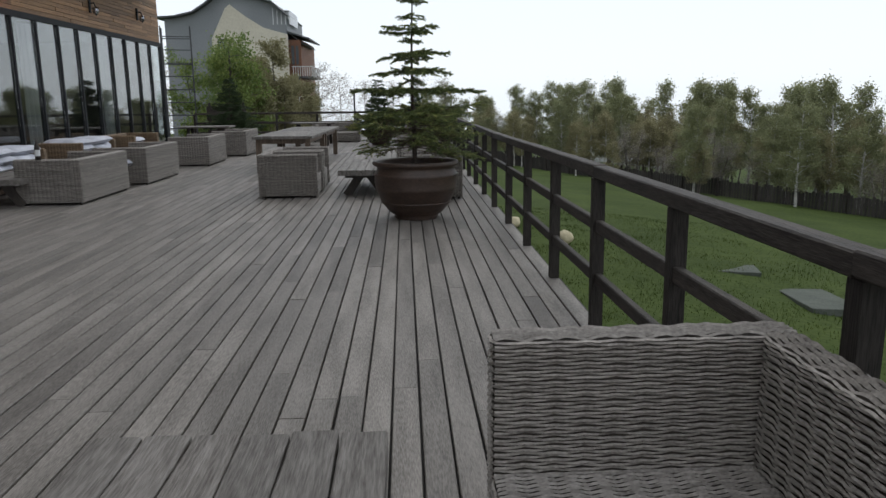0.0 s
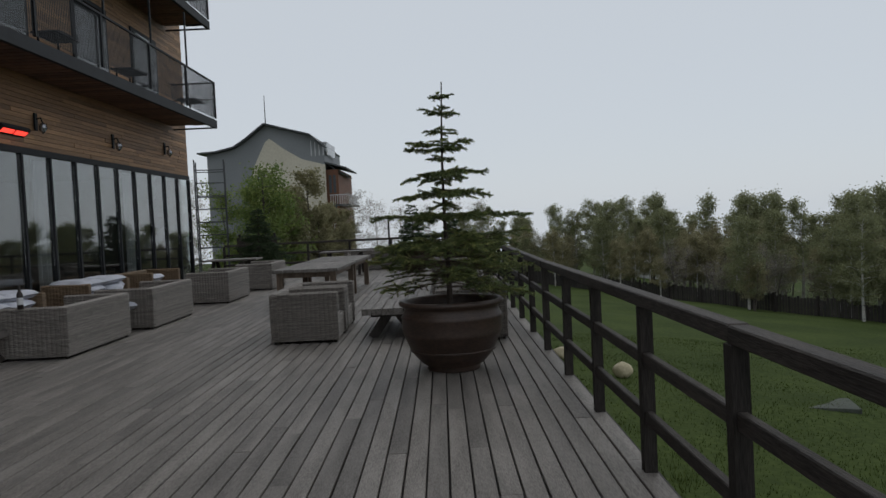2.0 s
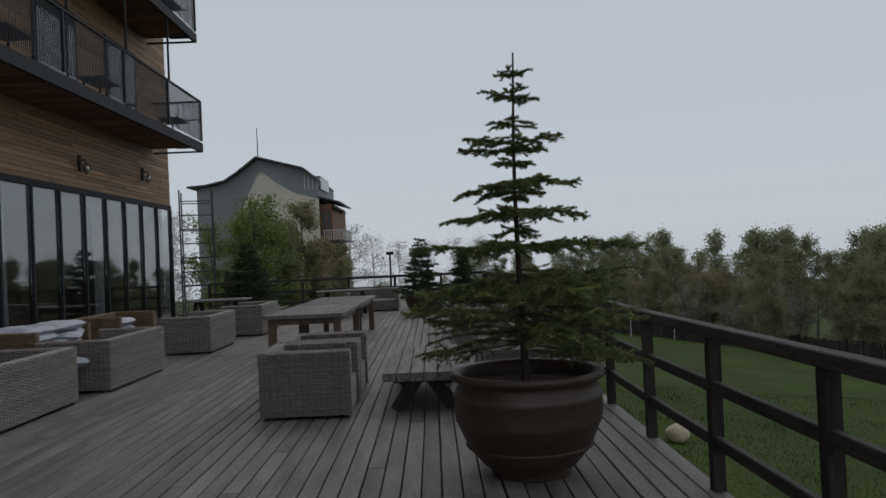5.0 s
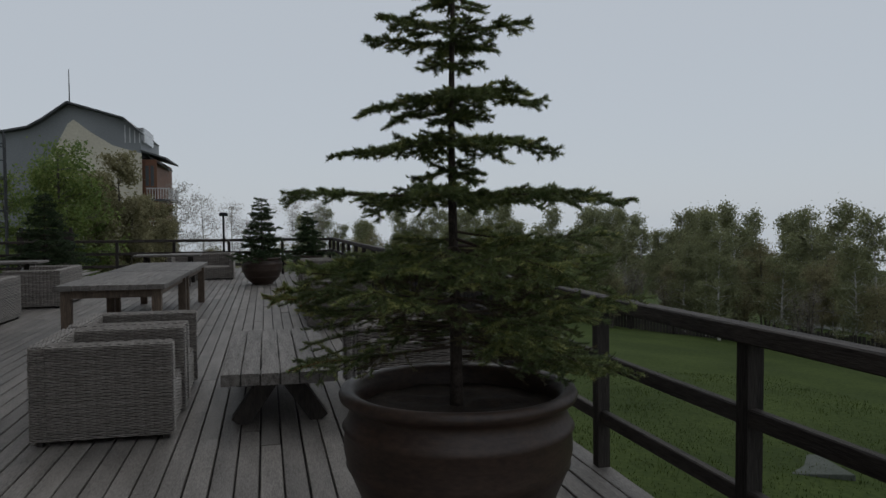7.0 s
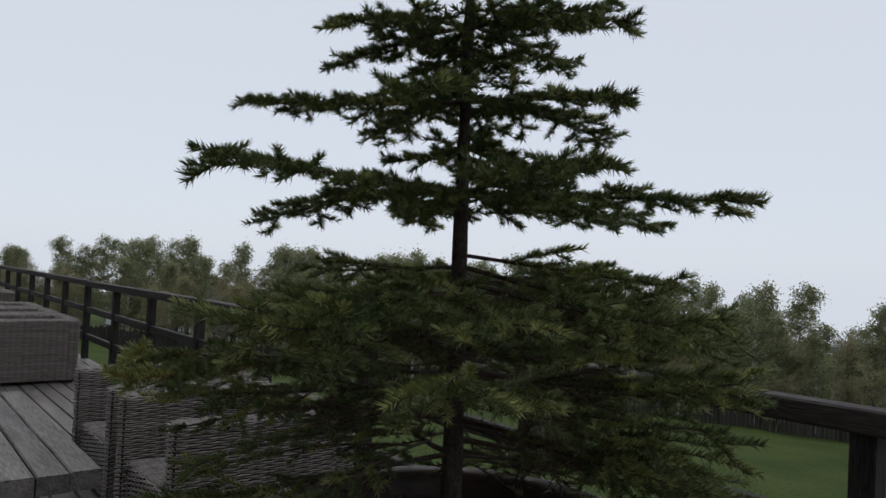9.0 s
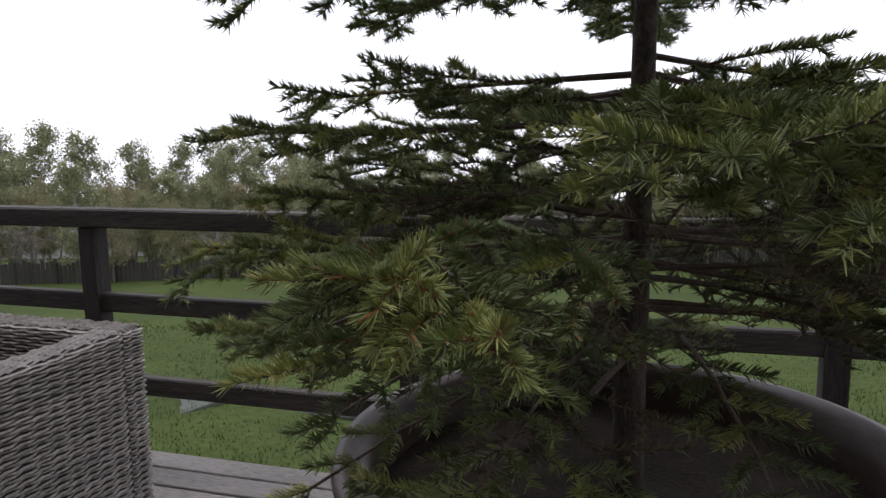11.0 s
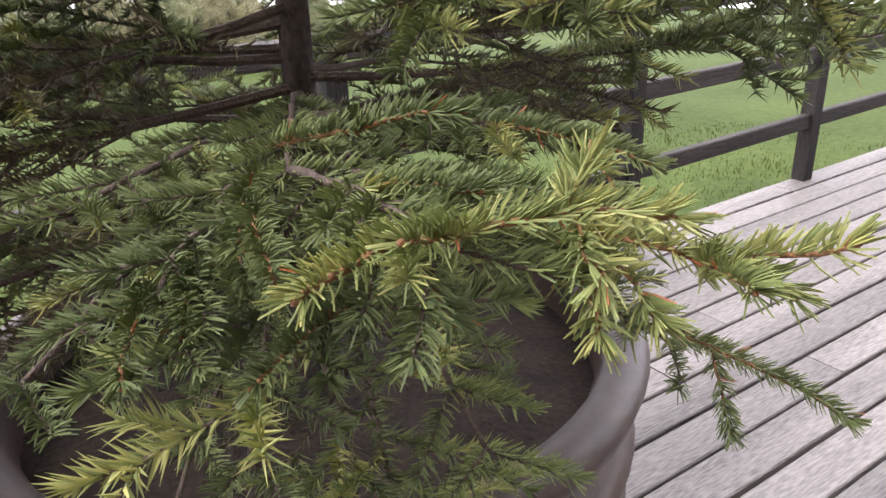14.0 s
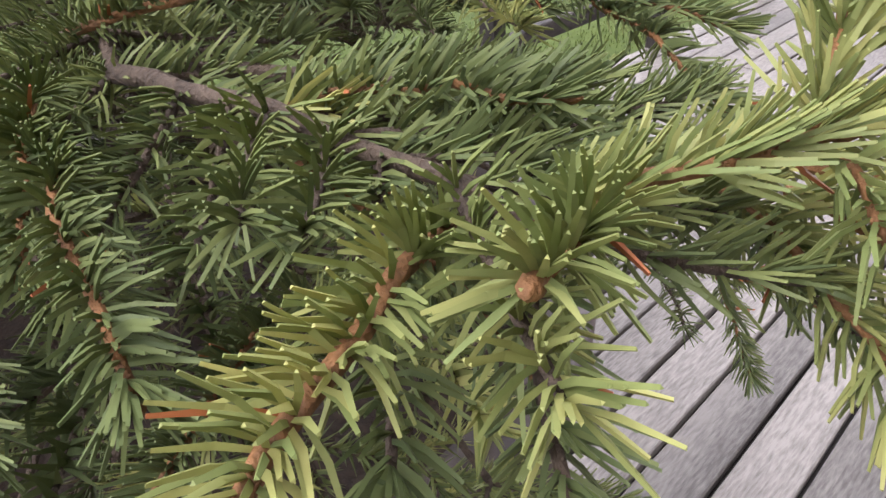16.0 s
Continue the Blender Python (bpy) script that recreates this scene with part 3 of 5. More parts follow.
def wicker_seat(name, width, depth, label, category, group, mat=None, row=0.0115, height=0.67, arms=2, seat=0.33):
    """A box-shaped wicker seat: back along its own -x side, open to +x. Width runs along y."""
    mat = mat or M_WICKER
    t = 0.1
    ob = thing(name, Matrix.Identity(4), label, category, group)
    st = 0.09 if arms == 1 else 0.06
    z0 = 0.035

    def piece(nm, a, b, faces):
        s, inner = Soup(), Soup()
        woven_block(s, inner, a, b, faces, row, st)
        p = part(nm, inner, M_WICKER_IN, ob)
        tagged(part("wicker_weave", s, mat, p), kind="stuff")

    piece("backrest", (0, 0, z0), (t, width, height), "WNSTE")
    if arms:
        if arms == 2:
            piece("armrest", (t + 0.002, 0, z0), (depth, t, height), "SNTE")
        piece("armrest", (t + 0.002, width - t, z0), (depth, width, height), "SNTE")
    piece("seat", (t + 0.002, t + 0.002 if arms == 2 else 0, z0), (depth - 0.03, width - t - 0.002, seat), "ET" + ("" if arms == 2 else "S"))
    for x in (0.05, depth - 0.05):
        for y in (0.05, width - 0.05):
            part("foot", Soup().box((x - 0.02, y - 0.02, 0), (x + 0.02, y + 0.02, z0 + 0.01)), M_DARKWOOD, ob)
    return ob


def place(ob, x, y, turn=0, z=0.0):
    ob.matrix_world = pose(x, y, z, 0, 0, turn)
    return ob


def chair_at(proto, x0, y0, x1, y1, facing):
    """Copies a seat into the rectangle; facing: the side it opens to."""
    turn, ox, oy = {"E": (0, x0, y0), "W": (180, x1, y1), "N": (90, x1, y0), "S": (-90, x0, y1)}[facing]
    return pose(ox, oy, 0, 0, 0, turn)


chair = wicker_seat("wicker_armchair", 0.88, 0.9, "boxy armchair of grey woven wicker on the terrace boards", "armchair", "armchairs round the low table")
chair.matrix_world = chair_at(chair, -2.25, 11.65, -1.33, 12.53, "E")
copy_thing(chair, chair_at(chair, -2.25, 12.66, -1.33, 13.54, "E"))
copy_thing(chair, chair_at(chair, -0.02, 11.26, 0.88, 12.14, "W"))
copy_thing(chair, chair_at(chair, -0.02, 12.28, 0.88, 13.16, "W"))
near = wicker_seat("wicker_armchair", 0.93, 0.9, "", "armchair", "", arms=1, height=0.8, seat=0.36)
near.matrix_world = chair_at(near, 0.275, 1.45, 1.205, 2.35, "S")
tagged(near, "boxy armchair of grey woven wicker beside the low plank table", group="armchairs near the terrace start")
near = copy_thing(chair, chair_at(chair, -2.24, 1.5, -1.34, 2.38, "E"))
tagged(near, "boxy armchair of grey woven wicker beside the low plank table", group="armchairs near the terrace start")

sofa = wicker_seat("wicker_sofa", 1.9, 0.95, "two-seat grey wicker sofa with its back to the walkway", "sofa", "wicker sofas", row=0.016)
sofa.matrix_world = chair_at(sofa, -5.73, 11.3, -4.78, 13.2, "W")
copy_thing(sofa, chair_at(sofa, -5.63, 13.87, -4.68, 15.77, "W"))
small = wicker_seat("wicker_sofa", 1.65, 0.92, "grey wicker sofa turned away from the walkway", "sofa", "wicker sofas", row=0.022)
small.matrix_world = chair_at(small, -5.45, 17.65, -4.53, 19.3, "W")
copy_thing(small, chair_at(small, -5.2, 20.6, -4.28, 22.25, "W"))
copy_thing(small, pose(-3.2, 27.5, 0, 0, 0, -90))
for y in (16.72, 17.76, 18.8):
    far_chair = copy_thing(chair, chair_at(chair, -0.15, y, 0.75, y + 0.88, "W"))
    tagged(far_chair, "boxy grey wicker armchair in a row along the railing", group="armchairs along the railing")
far_chair = copy_thing(chair, chair_at(chair, 0.05, 22.5, 0.95, 23.38, "W"))
tagged(far_chair, "boxy grey wicker armchair near the far pot", group="armchairs along the railing")
brown = wicker_seat("wicker_sofa", 1.8, 0.9, "brown wicker sofa against the glazed wall", "sofa", "sofas by the glass", M_WICKER_BROWN, row=0.024)
brown.matrix_world = chair_at(brown, -7.45, 12.3, -6.55, 14.1, "E")
copy_thing(brown, chair_at(brown, -7.45, 15.6, -6.55, 17.4, "E"))
copy_thing(brown, chair_at(brown, -7.45, 18.6, -6.55, 20.4, "E"))


def cushion_mesh(w, d, h):
    bm = bmesh.new()
    bmesh.ops.create_grid(bm, x_segments=14, y_segments=14, size=0.5)
    top = [v for v in bm.verts]
    for v in top:
        r = (1 - (2 * abs(v.co.x)) ** 6) * (1 - (2 * abs(v.co.y)) ** 6)
        v.co.z = h / 2 * max(r, 0) ** 0.35 + 0.012 * noise.noise((v.co.x * 5, v.co.y * 5, w))
    lower = bmesh.ops.duplicate(bm, geom=bm.verts[:] + bm.edges[:] + bm.faces[:])["geom"]
    for g in lower:
        if isinstance(g, bmesh.types.BMVert):
            g.co.z = -abs(g.co.z)
    bmesh.ops.remove_doubles(bm, verts=bm.verts, dist=0.004)
    bmesh.ops.scale(bm, vec=(w, d, 1), verts=bm.verts)
    bmesh.ops.translate(bm, vec=(0, 0, h / 2), verts=bm.verts)
    me = bpy.data.meshes.new("cushion")
    bm.to_mesh(me)
    bm.free()
    me.polygons.foreach_set("use_smooth", [True] * len(me.polygons))
    me.materials.append(M_CUSHION)
    return me


CUSHION = cushion_mesh(0.72, 0.68, 0.14)
for x, y, z, a, tx, ty in ((-6.95, 12.75, 0.34, 4, 0, 0), (-6.93, 12.78, 0.475, -6, 2, 0), (-6.95, 13.55, 0.34, 2, 0, 0), (-6.9, 13.5, 0.475, 9, 0, 3), (-6.95, 16.0, 0.34, 0, 0, 0), (-6.92, 16.05, 0.475, 7, 0, 0),
                          (-6.96, 16.0, 0.61, -5, 0, 2), (-6.95, 16.85, 0.34, 3, 0, 0), (-6.85, 16.9, 0.475, 20, 6, 4), (-6.95, 19.1, 0.34, 0, 0, 0), (-6.9, 19.12, 0.475, 8, 0, 0), (-6.95, 12.8, 0.61, 10, 0, 0), (-6.93, 13.6, 0.61, -8, 2, 0), (-6.9, 16.85, 0.61, -12, 3, 0), (-5.3, 14.1, 0.34, 3, 0, 0), (-5.3, 14.9, 0.34, -4, 0, 0)):
    c = new("seat_cushion", CUSHION)
    c.matrix_world = pose(x, y, z, tx, ty, a)
    tagged(c, "pale blue-grey seat cushion lying on a wicker sofa", "cushion", "stacked cushions")


# ---- timber tables ----
def plank_table(name, width, length, height, label, planks, thick, legs, group="", rough_edge=0.012):
    """Planks along y on a frame; legs: 'x' for crossed trestles, 'post' for square legs."""
    ob = thing(name, Matrix.Identity(4), label, "table", group)
    rng = random.Random(int(length * 100))
    pw = width / planks
    for i in range(planks):
        s = Soup()
        x0, x1 = i * pw + 0.001, (i + 1) * pw - 0.001
        n = 10
        e0, e1 = rng.uniform(-0.02, 0.02), rng.uniform(-0.02, 0.02)
        for j in range(n + 1):
            y = length * j / n + (e0 if j == 0 else e1 if j == n else 0)
            a, b = x0 + rng.uniform(0, rough_edge) * 0.4, x1 - rng.uniform(0, rough_edge) * 0.4
            zt = height + rng.uniform(-0.003, 0.003)
            s.v += [(a, y, height - thick), (a, y, zt - 0.006), (a + 0.007, y, zt), ((a + b) / 2, y, zt + rng.uniform(-0.002, 0.001)), (b - 0.007, y, zt), (b, y, zt - 0.006), (b, y, height - thick)]
        for j in range(n):
            for q in range(7):
                r = (q + 1) % 7
                s.f.append((j * 7 + q, (j + 1) * 7 + q, (j + 1) * 7 + r, j * 7 + r))
        s.f += [tuple(range(7)), tuple(reversed(range(n * 7, n * 7 + 7)))]
        part("plank", s, M_TABLE, ob)
    if legs == "x":
        for y in (0.32, length - 0.32):
            part("trestle_leg", Soup().beam((width * 0.14, y, 0), (width * 0.42, y, height - thick), 0.13, 0.16, (0, 1, 0)), M_DARKWOOD, ob)
            part("trestle_leg", Soup().beam((width * 0.86, y, 0), (width * 0.58, y, height - thick), 0.13, 0.16, (0, 1, 0)), M_DARKWOOD, ob)
            part("crossbar", Soup().box((width * 0.12, y - 0.05, height - thick - 0.06), (width * 0.88, y + 0.05, height - thick + 0.004)), M_DARKWOOD, ob)
    else:
        for y in (0.1, length - 0.15):
            part("apron", Soup().box((0.07, y, height - thick - 0.1), (width - 0.07, y + 0.05, height - thick + 0.003)), M_LEG, ob)
        for x in (0.06, width - 0.17):
            part("side_rail", Soup().box((x + 0.03, 0.15, height - thick - 0.1), (x + 0.07, length - 0.15, height - thick + 0.003)), M_LEG, ob)
            for y in (0.08, length - 0.19):
                part("leg", Soup().box((x, y, 0), (x + 0.11, y + 0.11, height - thick + 0.002), 0.006), M_LEG, ob)
    return ob


low = plank_table("low_table", 0.83, 2.2, 0.42, "low rough plank table on dark splayed trestle legs", 6, 0.085, "x", "low plank tables", 0.016)
low.matrix_world = pose(-1.035, 11.66, 0)
t2 = plank_table("low_table", 0.98, 1.9, 0.42, "low rough plank table at the start of the terrace", 6, 0.085, "x", "low plank tables", 0.016)
t2.matrix_world = pose(-1.035, 0.58, 0)
t2 = copy_thing(low, pose(-6.35, 11.0, 0, 0, 0, 2))
tall = plank_table("dining_table", 1.25, 2.6, 0.76, "long weathered plank dining table with square brown legs", 6, 0.06, "post", "dining tables")
tall.matrix_world = pose(-3.15, 15.75, 0, 0, 0, -1.2)
copy_thing(tall, pose(-3.09, 18.42, 0, 0, 0, -1.2))


def picnic_table(m):
    p = thing("picnic_table", m, "small dark timber picnic table with attached benches", "table", "picnic tables")
    part("tabletop", Soup().box((-0.4, -0.75, 0.7), (0.4, 0.75, 0.745), 0.005), M_TABLE, p)
    for x in (-0.8, 0.55):
        part("bench_seat", Soup().box((x, -0.75, 0.42), (x + 0.25, 0.75, 0.455), 0.005), M_TABLE, p)
    for y in (-0.5, 0.5):
        part("a_frame", Soup().beam((-0.62, y, 0), (-0.15, y, 0.7), 0.05, 0.09, (0, 1, 0)).beam((0.62, y, 0), (0.15, y, 0.7), 0.05, 0.09, (0, 1, 0)).box((-0.78, y + 0.03, 0.35), (0.78, y + 0.07, 0.42)), M_DARKWOOD, p)


picnic_table(pose(-5.9, 22.9, 0, 0, 0, 90))
picnic_table(pose(-3.0, 25.2, 0, 0, 0, 90))


# ---- pots and spruces ----
def clay_pot(m, r, h, label, group="planted pots"):
    p = thing("plant_pot", m, label, "pot", group)
    q = [(0.5, 0), (0.52, 0.02), (0.5, 0.05), (0.62, 0.11), (0.8, 0.27), (0.93, 0.5), (0.955, 0.53), (0.95, 0.555), (0.97, 0.62), (0.965, 0.74), (0.985, 0.765), (0.96, 0.785), (0.93, 0.84), (0.9, 0.88), (0.93, 0.91),
         (1.0, 0.935), (1.01, 0.965), (0.99, 0.995), (0.95, 1.0), (0.89, 0.985), (0.86, 0.93), (0.86, 0.8)]
    part("bowl", Soup().lathe([(a * r, b * h) for a, b in q], 56), M_POT, p, smooth=True)
    band = [(0.805, 0.27), (0.835, 0.285), (0.815, 0.31)]
    part("band", Soup().lathe([(a * r, b * h) for a, b in band], 56), M_POT, p, smooth=True)
    s = Soup()
    rings = 10
    for i in range(rings + 1):
        for a in range(40):
            t = 2 * math.pi * a / 40
            rr = r * 0.875 * i / rings
            s.v.append((rr * math.cos(t), rr * math.sin(t), h * 0.86 + 0.02 * noise.noise((rr * 9 * math.cos(t), rr * 9 * math.sin(t), 2))))
    for i in range(rings):
        for a in range(40):
            b = (a + 1) % 40
            s.f.append((i * 40 + a, (i + 1) * 40 + a, (i + 1) * 40 + b, i * 40 + b))
    part("soil", s, M_SOIL, p, "dark bare soil", smooth=True)
    return p


TREE = Vector((0.132, 9.585, 0.0))
clay_pot(pose(0.152, 9.595, 0), 0.545, 0.735, "large round brown clay pot with raised bands")
clay_pot(pose(-0.8, 24.75, 0), 0.5, 0.66, "round brown clay pot at the far end of the terrace")
clay_pot(pose(-5.6, 24.7, 0), 0.5, 0.6, "round brown clay pot behind the wicker sofas")
clay_pot(pose(0.42, 26.9, 0), 0.42, 0.6, "round brown clay pot near the corner of the railing")


class Spruce:
    """Grows one spruce: trunk, branches with side twigs, and needles along every twig."""

    def __init__(self, seed):
        self.rng = np.random.default_rng(seed)
        self.full = False

    def path(self, start, yaw, length, rise, droop, n=7, wander=0.05):
        """A bending line that leaves start at a heading and sinks or lifts towards its end."""
        p = np.array(start, float)
        pts, step, y = [p.copy()], length / (n - 1), yaw
        for i in range(1, n):
            t = i / (n - 1)
            y += self.rng.normal(0, wander)
            e = rise + droop * t
            p = p + step * np.array([math.cos(y) * math.cos(e), math.sin(y) * math.cos(e), math.sin(e)])
            pts.append(p.copy())
        return np.array(pts)

    def needles(self, soup, pts, per_m, length, width, begin=0.0, tip=True):
        """Needles round a twig: many small tapered prisms that lean towards its tip."""
        seg = np.diff(pts, axis=0)
        ln = np.linalg.norm(seg, axis=1)
        cum = np.r_[0, np.cumsum(ln)]
        total = cum[-1]
        n = int(total * (1 - begin) * per_m)
        if n < 1:
            return
        rng = self.rng
        at = begin * total + (1 - begin) * total * rng.random(n)
        if tip:
            extra = max(4, int(n * 0.1))
            at = np.r_[at, np.full(extra, total) - rng.random(extra) * 0.004]
            n = len(at)
        idx = np.clip(np.searchsorted(cum, at) - 1, 0, len(ln) - 1)
        d = seg[idx] / ln[idx, None]
        base = pts[idx] + d * (at - cum[idx])[:, None]
        side = np.cross(d, [0, 0, 1.0])
        side /= np.linalg.norm(side, axis=1)[:, None] + 1e-6
        up = np.cross(side, d)
        ang = rng.normal(math.pi / 2, 1.25, n)
        radial = np.cos(ang)[:, None] * side + np.sin(ang)[:, None] * up
        lean = rng.normal(0.62, 0.16, n) + np.where(at > total - 0.006, 0.5, 0)
        way = radial + lean[:, None] * d
        way /= np.linalg.norm(way, axis=1)[:, None]
        size = length * rng.uniform(0.75, 1.12, n)
        mid = base + way * (size * 0.5)[:, None]
        end = mid + (way + d * 0.3) * (size * 0.48)[:, None]
        a = np.cross(way, d)
        a /= np.linalg.norm(a, axis=1)[:, None] + 1e-6
        b = np.cross(way, a)
        w = width / 2
        k = len(soup.v)
        tri = [a * w, (-0.5 * a + 0.87 * b) * w, (-0.5 * a - 0.87 * b) * w]
        if not self.full:
            vs = np.stack([base + tri[0], base + tri[1], base + tri[2], end], 1)
            soup.v += [tuple(x) for x in vs.reshape(-1, 3).tolist()]
            for i in range(n):
                o = k + 4 * i
                soup.f += [(o, o + 1, o + 3), (o + 1, o + 2, o + 3), (o + 2, o, o + 3)]
            return
        vs = np.stack([base + tri[0] * 0.75, base + tri[1] * 0.75, base + tri[2] * 0.75, mid + tri[0], mid + tri[1], mid + tri[2], end + tri[0] * 0.55, end + tri[1] * 0.55, end + tri[2] * 0.55], 1)
        soup.v += [tuple(x) for x in vs.reshape(-1, 3).tolist()]
        for i in range(n):
            o = k + 9 * i
            soup.f += [(o, o + 1, o + 4, o + 3), (o + 1, o + 2, o + 5, o + 4), (o + 2, o, o + 3, o + 5), (o + 3, o + 4, o + 7, o + 6), (o + 4, o + 5, o + 8, o + 7), (o + 5, o + 3, o + 6, o + 8), (o + 6, o + 7, o + 8)]

    def branch(self, tree, start, yaw, length, rise, droop, dens, nl, nw, young=0.3, mats=(None, None), spacing=0.055, side=0.42, base=0.16):
        rng = self.rng
        main = self.path(start, yaw, length, rise, droop, 8, 0.06)
        wood, green, fresh, brown = Soup(), Soup(), Soup(), Soup()
        r0 = 0.003 + 0.0065 * length
        wood.tube(main.tolist(), np.linspace(r0, 0.0022, len(main)).tolist(), 6)
        lines = [(main, base, False)]
        cum = np.r_[0, np.cumsum(np.linalg.norm(np.diff(main, axis=0), axis=1))]
        at, flip = length * base, 1
        while at < length * 0.97:
            i = min(np.searchsorted(cum, at) - 1, len(main) - 2)
            f = (at - cum[i]) / (cum[i + 1] - cum[i])
            p = main[i] * (1 - f) + main[i + 1] * f
            h = math.atan2(*(main[i + 1] - main[i])[1::-1])
            remain = length - at
            tl = min(side * (0.35 * length + 0.65 * remain), 0.34) * rng.uniform(0.6, 1.15) + 0.035
            pit = rng.uniform(-0.5, 0.22)
            t = self.path(p, h + flip * rng.uniform(0.65, 1.05), tl, pit, rng.uniform(-0.25, 0.35), 5, 0.08)
            wood.tube(t.tolist(), np.linspace(0.0028, 0.0014, len(t)).tolist(), 5)
            inner = at < length * 0.52 and base > 0.2 and length > 0.5
            lines.append((t, 0.05, inner))
            if tl > 0.075:
                tc = np.linalg.norm(np.diff(t, axis=0), axis=1).sum()
                sub, fl = 0.3, 1
                while sub < 0.9:
                    j = min(int(sub * 4), 3)
                    q = t[j] * (1 - (sub * 4 - j)) + t[j + 1] * (sub * 4 - j)
                    hh = math.atan2(*(t[j + 1] - t[j])[1::-1])
                    sl = tc * (1 - sub) * rng.uniform(0.45, 0.8) + 0.02
                    u = self.path(q, hh + fl * rng.uniform(0.6, 1.0), sl, rng.uniform(-0.5, 0.2), rng.uniform(-0.2, 0.3), 4, 0.06)
                    wood.tube(u.tolist(), np.linspace(0.002, 0.0012, len(u)).tolist(), 4)
                    lines.append((u, 0.0, inner and sub < 0.6))
                    fl, sub = -fl, sub + 0.24 * rng.uniform(0.7, 1.2)
            flip, at = -flip, at + spacing * rng.uniform(0.55, 1.2)
        for pts, begin, inside in lines:
            f = rng.random() < young
            self.needles(brown if inside else fresh if f else green, pts, dens * (0.4 if inside else 1), nl, nw, begin)
        ob = part("branch", wood, mats[2] if len(mats) > 2 else M_TWIG_OLD, tree)
        for s, m in ((green, mats[0]), (fresh, mats[1]), (brown, M_NEEDLE_BROWN)):
            if s.v:
                part("needles", s, m, ob)
        return ob


def main_spruce():
    sp = Spruce(21)
    tree = thing("spruce_tree", pose(TREE.x, TREE.y, 0), "young green spruce growing in a large clay pot", "tree", "potted spruces")
    zs = np.linspace(0.6, 2.99, 26)
    lean = [(0.012 * math.sin(z * 2.3) + 0.012 * (z - 1.5) * (z > 1.5), 0.008 * math.cos(z * 1.9), z) for z in zs]
    part("trunk", Soup().tube(lean, [0.034 - 0.0285 * ((z - 0.6) / 2.39) ** 0.75 for z in zs], 10), M_BARK, tree, smooth=True)
    leader = Soup()
    sp.needles(leader, np.array(lean[-4:]), 900, 0.017, 0.0016)
    part("needles", leader, M_NEEDLE, tree)
    rng = sp.rng
    # whorls: height, count, reach, rise at the trunk, change towards the tip
    whorls = [(2.84, 6, 0.12, 0.35, -0.1), (2.66, 6, 0.21, 0.25, -0.2), (2.48, 6, 0.18, 0.05, -0.1), (2.4, 3, 0.1, 0.0, 0.0), (2.31, 6, 0.37, 0.1, -0.1), (2.22, 4, 0.17, -0.2, 0.1), (2.06, 6, 0.46, 0.0, -0.18), (1.98, 4, 0.24, -0.2, 0.05),
              (1.86, 6, 0.54, -0.02, -0.18), (1.74, 5, 0.2, -0.4, 0.1), (1.61, 6, 0.84, 0.03, -0.05)]
    for z, n, reach, rise, droop in whorls:
        off = 2.2 if z == 1.61 else rng.uniform(0, 6.28)
        for i in range(n):
            yaw = off + 2 * math.pi * i / n + rng.normal(0, 0.05 if z == 1.61 else 0.16)
            ln = reach * rng.uniform(0.78, 1.1) * (0.85 if math.cos(yaw - 2.75) > 0.88 and z < 1.7 else 1)
            sp.branch(tree, (0.012 * math.sin(z * 2.3), 0, z + rng.normal(0, 0.012)), yaw, ln, rise + rng.normal(0, 0.05), droop + rng.normal(0, 0.1), 1200, 0.0235, 0.0036, 0.12, (M_NEEDLE, M_NEEDLE_YOUNG), 0.04, 0.2 if z == 1.61 else 0.27, 0.1)
    skirt = [(1.37, 7, 0.64, -0.06, 0.0), (1.33, 7, 0.76, -0.1, 0.1), (1.24, 11, 0.8, -0.15, 0.22), (1.13, 12, 0.82, -0.16, 0.25), (1.02, 11, 0.82, -0.12, 0.1), (0.93, 9, 0.74, -0.1, -0.05)]
    for z, n, reach, rise, droop in skirt:
        off = rng.uniform(0, 6.28)
        for i in range(n):
            yaw = off + 2 * math.pi * i / n + rng.normal(0, 0.14)
            # thinner low down on the side where the rim of the pot shows, and open towards the end of the walk
            west, seat = math.cos(yaw - 3.9), math.cos(yaw - 2.75)
            if z < 1.2 and west > 0.72 or z > 1.2 and seat > 0.75 or (z < 1.2 and seat > 0.6 and rng.random() < 0.5):
                continue
            cap = 0.62 if seat > 0.8 and z > 1.15 else 0.72 if seat > 0.55 else 2.0
            # full needle shape only on the side that is passed within reach
            sp.full = math.cos(yaw - 2.9) > 0.55 and z > 1.1
            dens, nw = (950, 0.0022) if sp.full else (800, 0.0036)
            sp.branch(tree, (0, 0, z + rng.normal(0, 0.06)), yaw, min(reach * rng.uniform(0.82, 1.08), cap), rise + rng.normal(0, 0.07), droop + rng.normal(0, 0.1), dens, 0.0225, nw, 0.27, (M_NEEDLE, M_NEEDLE_YOUNG), 0.05, 0.42, 0.2 if z > 1.3 else 0.26)
    # the low outer bough that the walk ends at, with orange young wood
    o = np.array([TREE.x, TREE.y, 0])
    sp.full = True

    def shoot(a, b, sag, nl=0.024, dens=1450, old=False, r=0.0021):
        a, b = np.array(a) - o, np.array(b) - o
        t = np.linspace(0, 1, 7)[:, None]
        pts = a * (1 - t) + b * t + np.array([0, 0, sag]) * 4 * t * (1 - t)
        pts[1:-1] += rng.normal(0, 0.0012, (5, 3))
        wood, green = Soup(), Soup()
        wood.tube(pts.tolist(), np.linspace(r, r * 0.75, 7).tolist(), 7)
